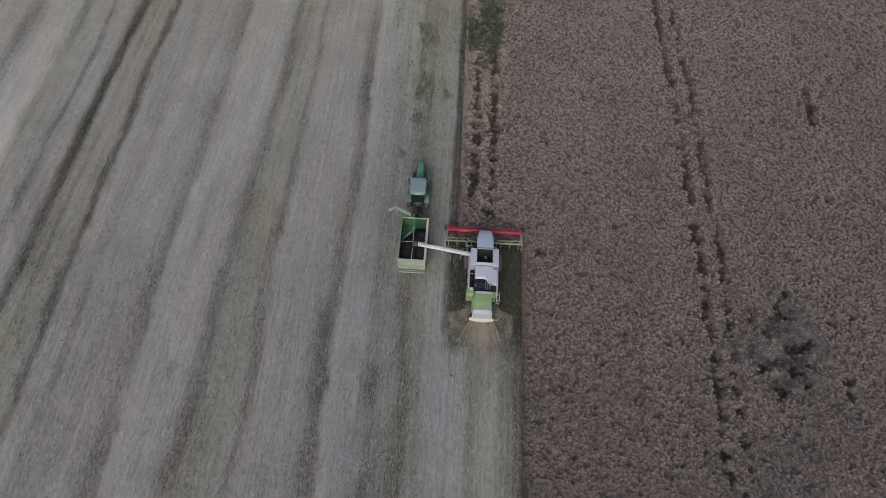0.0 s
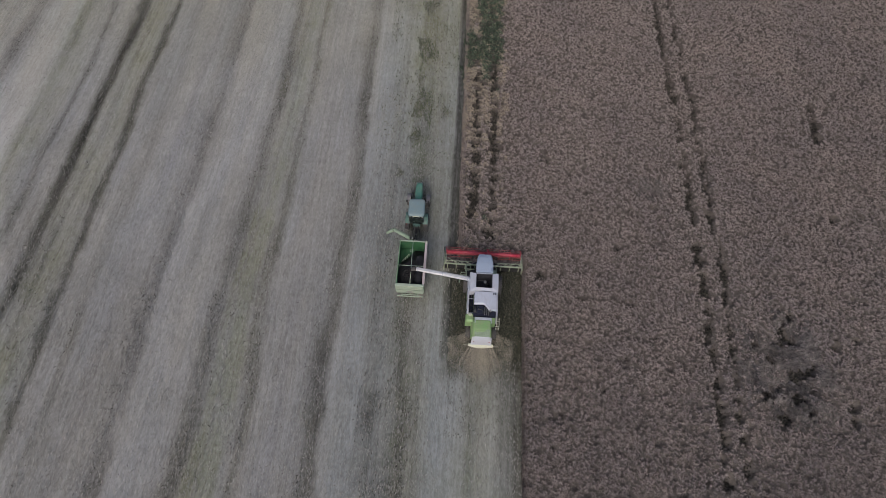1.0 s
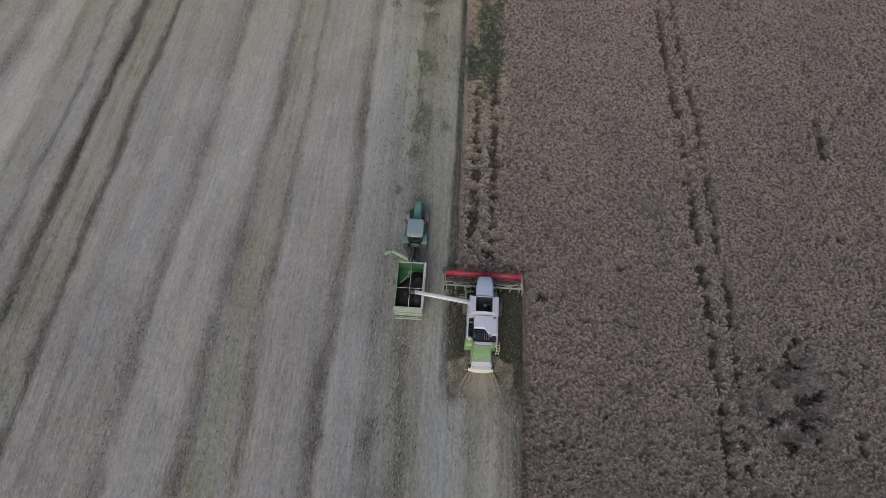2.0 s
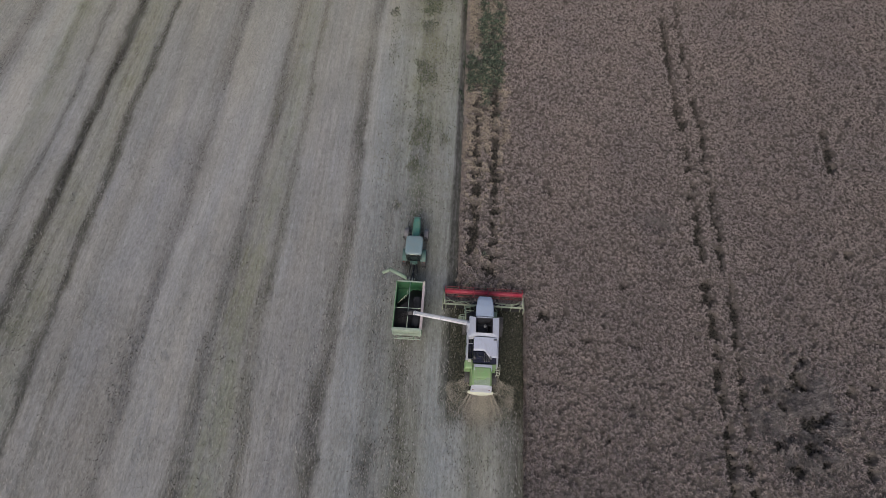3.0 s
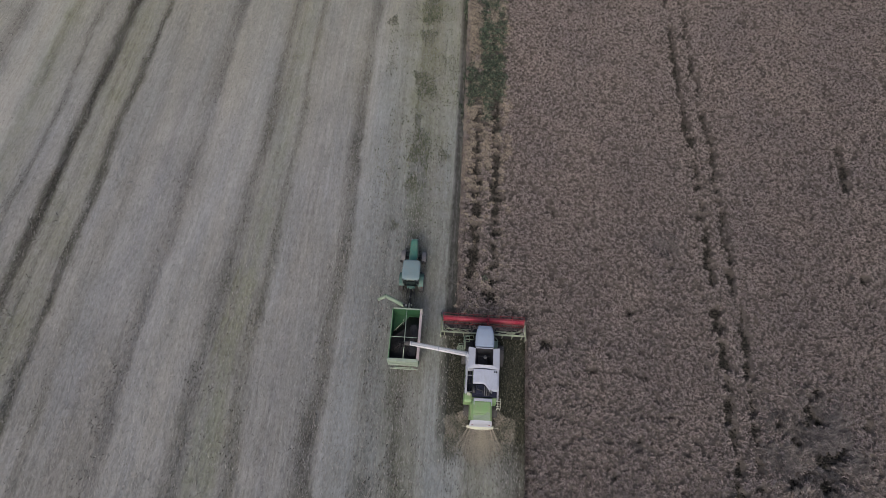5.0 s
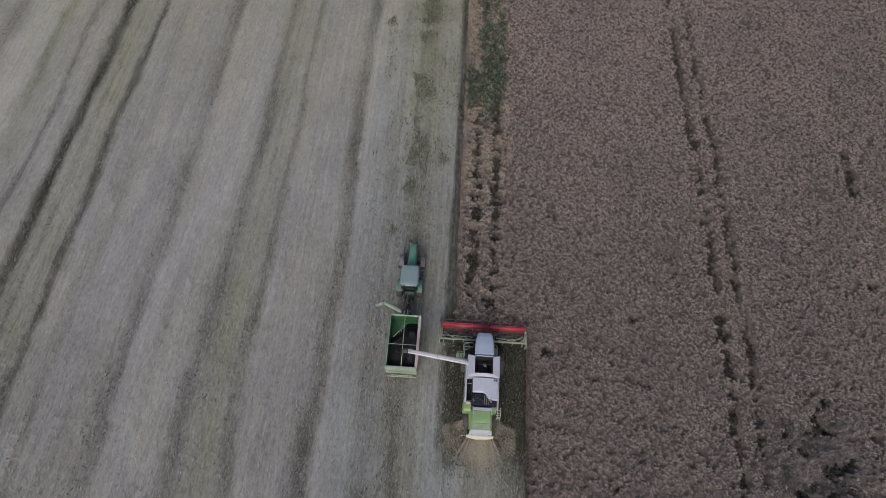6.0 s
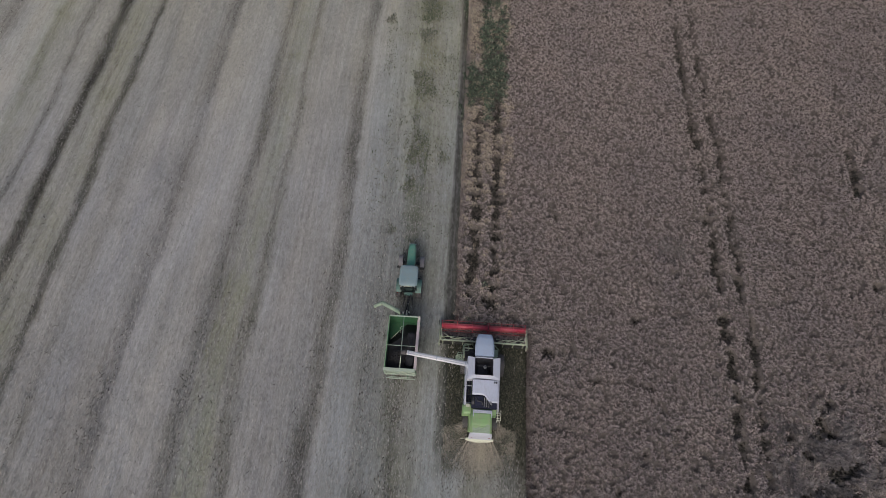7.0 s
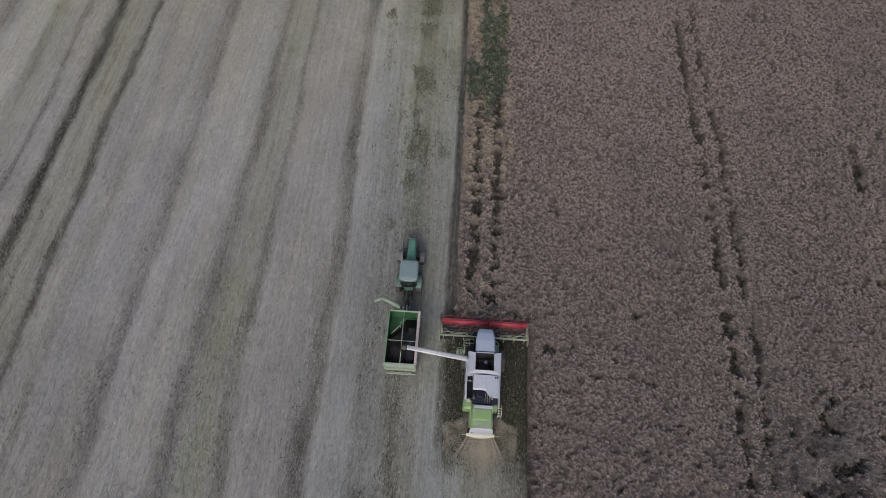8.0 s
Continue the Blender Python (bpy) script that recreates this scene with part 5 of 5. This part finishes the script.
    part("hydraulic_block", block(-.36, .36, -.66, -.42, 1.05, 1.45, .05), TRACTOR_DUSTY, t)
    for x in (-.2, .2):
        part("lift_ram", rod((x, -.6, 1.4), (x * 1.6, -1.0, .75), .05, 10), STEEL, t)
    return t


build_combine()
build_trailer()
build_tractor()


# ---- grain in the trailer ----
def heap(X, Y):
    left = 1 / (1 + np.exp(8 * (X + .05)))
    z = 2.15 - .12 * np.abs(X - .1) + .05 * (value_noise(X, Y, 3, 71) - .5) + .30 * np.exp(-((X + .3) ** 2 + (Y + 1.0) ** 2) / .5)
    z = z - left * .95 * np.clip(Y + .15 - .75 * (X + 1.2), 0, 9) - (1 - left) * .45 * np.clip(Y - .5, 0, 9) ** 1.5
    z = z + .22 * np.exp(-((X - .75) ** 2 + (Y - .45) ** 2) / .2)
    return np.clip(z, 1.0, 2.8)


grain = grid_mesh("rapeseed_heap", np.linspace(-1.2, 1.2, 40), np.linspace(-2.26, 2.20, 70), heap, GRAIN)
grain.location = (-6.82, 3.0, 0)
tagged(grain, "black rapeseed heaped in the open trailer", "grain", kind="stuff")
def rumpled_sheet(name, x, y0, y1, z, label):
    """A long bunched-up sheet lying along y, thick and thin by turns."""
    ys, turns = np.linspace(y0, y1, 46), np.linspace(0, 2 * math.pi, 18, endpoint=False)
    rows = []
    for v in ys:
        end = min(1.0, (v - y0) / .25 + .15, (y1 - v) / .25 + .15)
        fat = (.20 + .16 * value_noise(np.array([v]), np.array([0.0]), 1.1, 91)[0]) * end
        mid = x + .16 * (value_noise(np.array([v]), np.array([5.0]), 1.3, 92)[0] - .5)
        fold = 1 + .9 * (value_noise(np.full(18, v), 3 * np.cos(turns), 2.2, 93) - .5) + .7 * (value_noise(np.full(18, v) * 2, 4 * np.sin(turns), 2.0, 94) - .5)
        rows.append(np.stack([mid + fat * fold * np.cos(turns), np.full(18, v), z + .62 * fat * fold * np.sin(turns)], 1))
    i = (np.arange(45)[:, None] * 18 + np.arange(18)[None, :]).ravel()
    j = (np.arange(45)[:, None] * 18 + (np.arange(18)[None, :] + 1) % 18).ravel()
    ob = mesh_object(name, np.concatenate(rows), np.stack([i, j, j + 18, i + 18], 1), TARP)
    return tagged(ob, label, "tarpaulin")


rumpled_sheet("tarpaulin", -6.02, 1.05, 4.1, 2.42, "black plastic tarpaulin bunched up in the open trailer")
r = np.random.RandomState(81)
k = 900
u = r.rand(k)
fx = -6.70 - .55 * u + r.normal(0, .05 + .16 * u, k)
fy = 1.90 + .02 * u + r.normal(0, .05 + .14 * u, k)
fz = 3.95 - 1.55 * u ** 1.6
tagged(flakes("grain_stream", fx, fy, fz, r.uniform(.03, .08, k), r.uniform(.03, .06, k), r.uniform(0, 6.3, k), r.uniform(-1, 1, k), GRAIN), "stream of dark rapeseed falling from the spout", "grain", kind="stuff")

# ---- chaff blown out behind the combine ----
def chaff_cloud(name, x, y, z, size, label):
    k = len(x)
    tagged(flakes(name, x, y, z, size * r.uniform(.7, 1.4, k), size * r.uniform(.4, .7, k), r.uniform(0, 6.3, k), r.uniform(-.6, .6, k), CHAFF), label, "chaff", kind="stuff")


r = np.random.RandomState(82)
# the broad fan, thinning out where it settles
k = 150000
u = r.rand(k) ** .85 * 1.5
a = np.clip(r.normal(0, .52, k), -1.15, 1.15)
keep = r.rand(k) < np.clip((1.5 - u) * .95, 0, 1) ** 1.3 * (.55 + .55 * value_noise(a * 7, u * .5, 1.0, 84)) * np.clip(4.2 - 3.6 * np.abs(a), 0, 1)
u, a = u[keep], a[keep]
k = len(u)
hx = a * (.95 + .85 * u) + r.normal(0, .05 + .08 * u, k)
hy = -4.22 - (2.1 - .45 * a ** 2) * u + r.normal(0, .05 + .1 * u, k)
chaff_cloud("chaff", hx, hy, np.clip(1.30 - 1.1 * u ** 1.4 + r.normal(0, .12, k), .08, 1.6), .0135, "tan chaff spreading behind the combine")
# jets from each end of the deflector
k = 15000
u = r.rand(k) ** 1.1
which = r.randint(0, 4, k)
x0 = np.array([-1.0, -.80, .80, 1.0])[which]
jx = np.array([-1.0, -.62, .55, .95])[which]
jy = np.array([1.65, 1.55, 1.6, 1.8])[which]
w = .02 + .075 * u
keep = r.rand(k) < 1.05 - .75 * u
chaff_cloud("chaff_jets", (x0 + jx * u + r.normal(0, 1, k) * w)[keep], (-4.2 - jy * u + r.normal(0, 1, k) * w)[keep], (1.36 - .95 * u ** 1.6 + r.normal(0, .03, k))[keep], .014, "pale jets of chaff from the ends of the deflector")
# dust billowing out at both sides of the hood
k = 120000
s = np.where(r.rand(k) < .5, -1, 1)
a = r.uniform(-1.3, 1.75, k)
d = r.rand(k) ** .5
rim = .9 + .3 * value_noise(a * 1.8 + 9 * s, a * 0, 1.0, 83)
hx = 1.0 + d * rim * 2.05 * np.clip(np.cos(a * .9), 0, 1)
hy = -4.35 + d * rim * np.where(a > 0, 1.75, 1.9) * np.sin(a)
keep = r.rand(k) < (.22 + .60 * d ** 3) * np.clip(6 * (1.02 - d), 0, 1) * np.clip(1.1 + (hy + 4.35) / 2.0, .05, 1) * (.35 + 1.0 * value_noise(hx * 1.3 * s, hy * 1.3, 1.0, 86))
hx, hy, s = hx[keep], hy[keep], s[keep]
k = len(hx)
chaff_cloud("side_chaff", s * hx, hy, np.clip(r.normal(.5, .3, k), .08, 1.4), .0145, "thin dusty chaff thrown to both sides of the combine")
k = 1600
mx = r.uniform(-3.6, 3.6, k)
my = r.uniform(4.0, 5.2, k)
tagged(flakes("cut_crop", mx, my, .34 - .10 * (my - 3.9) + np.where(np.abs(my - 4.3) < .35, .62, 0) * r.rand(k) + .08 * r.rand(k), r.uniform(.15, .4, k), r.uniform(.03, .08, k), r.uniform(0, 6.3, k), r.uniform(-.4, .4, k), CROP), "cut brown stems lying in the header", "crop", kind="stuff")
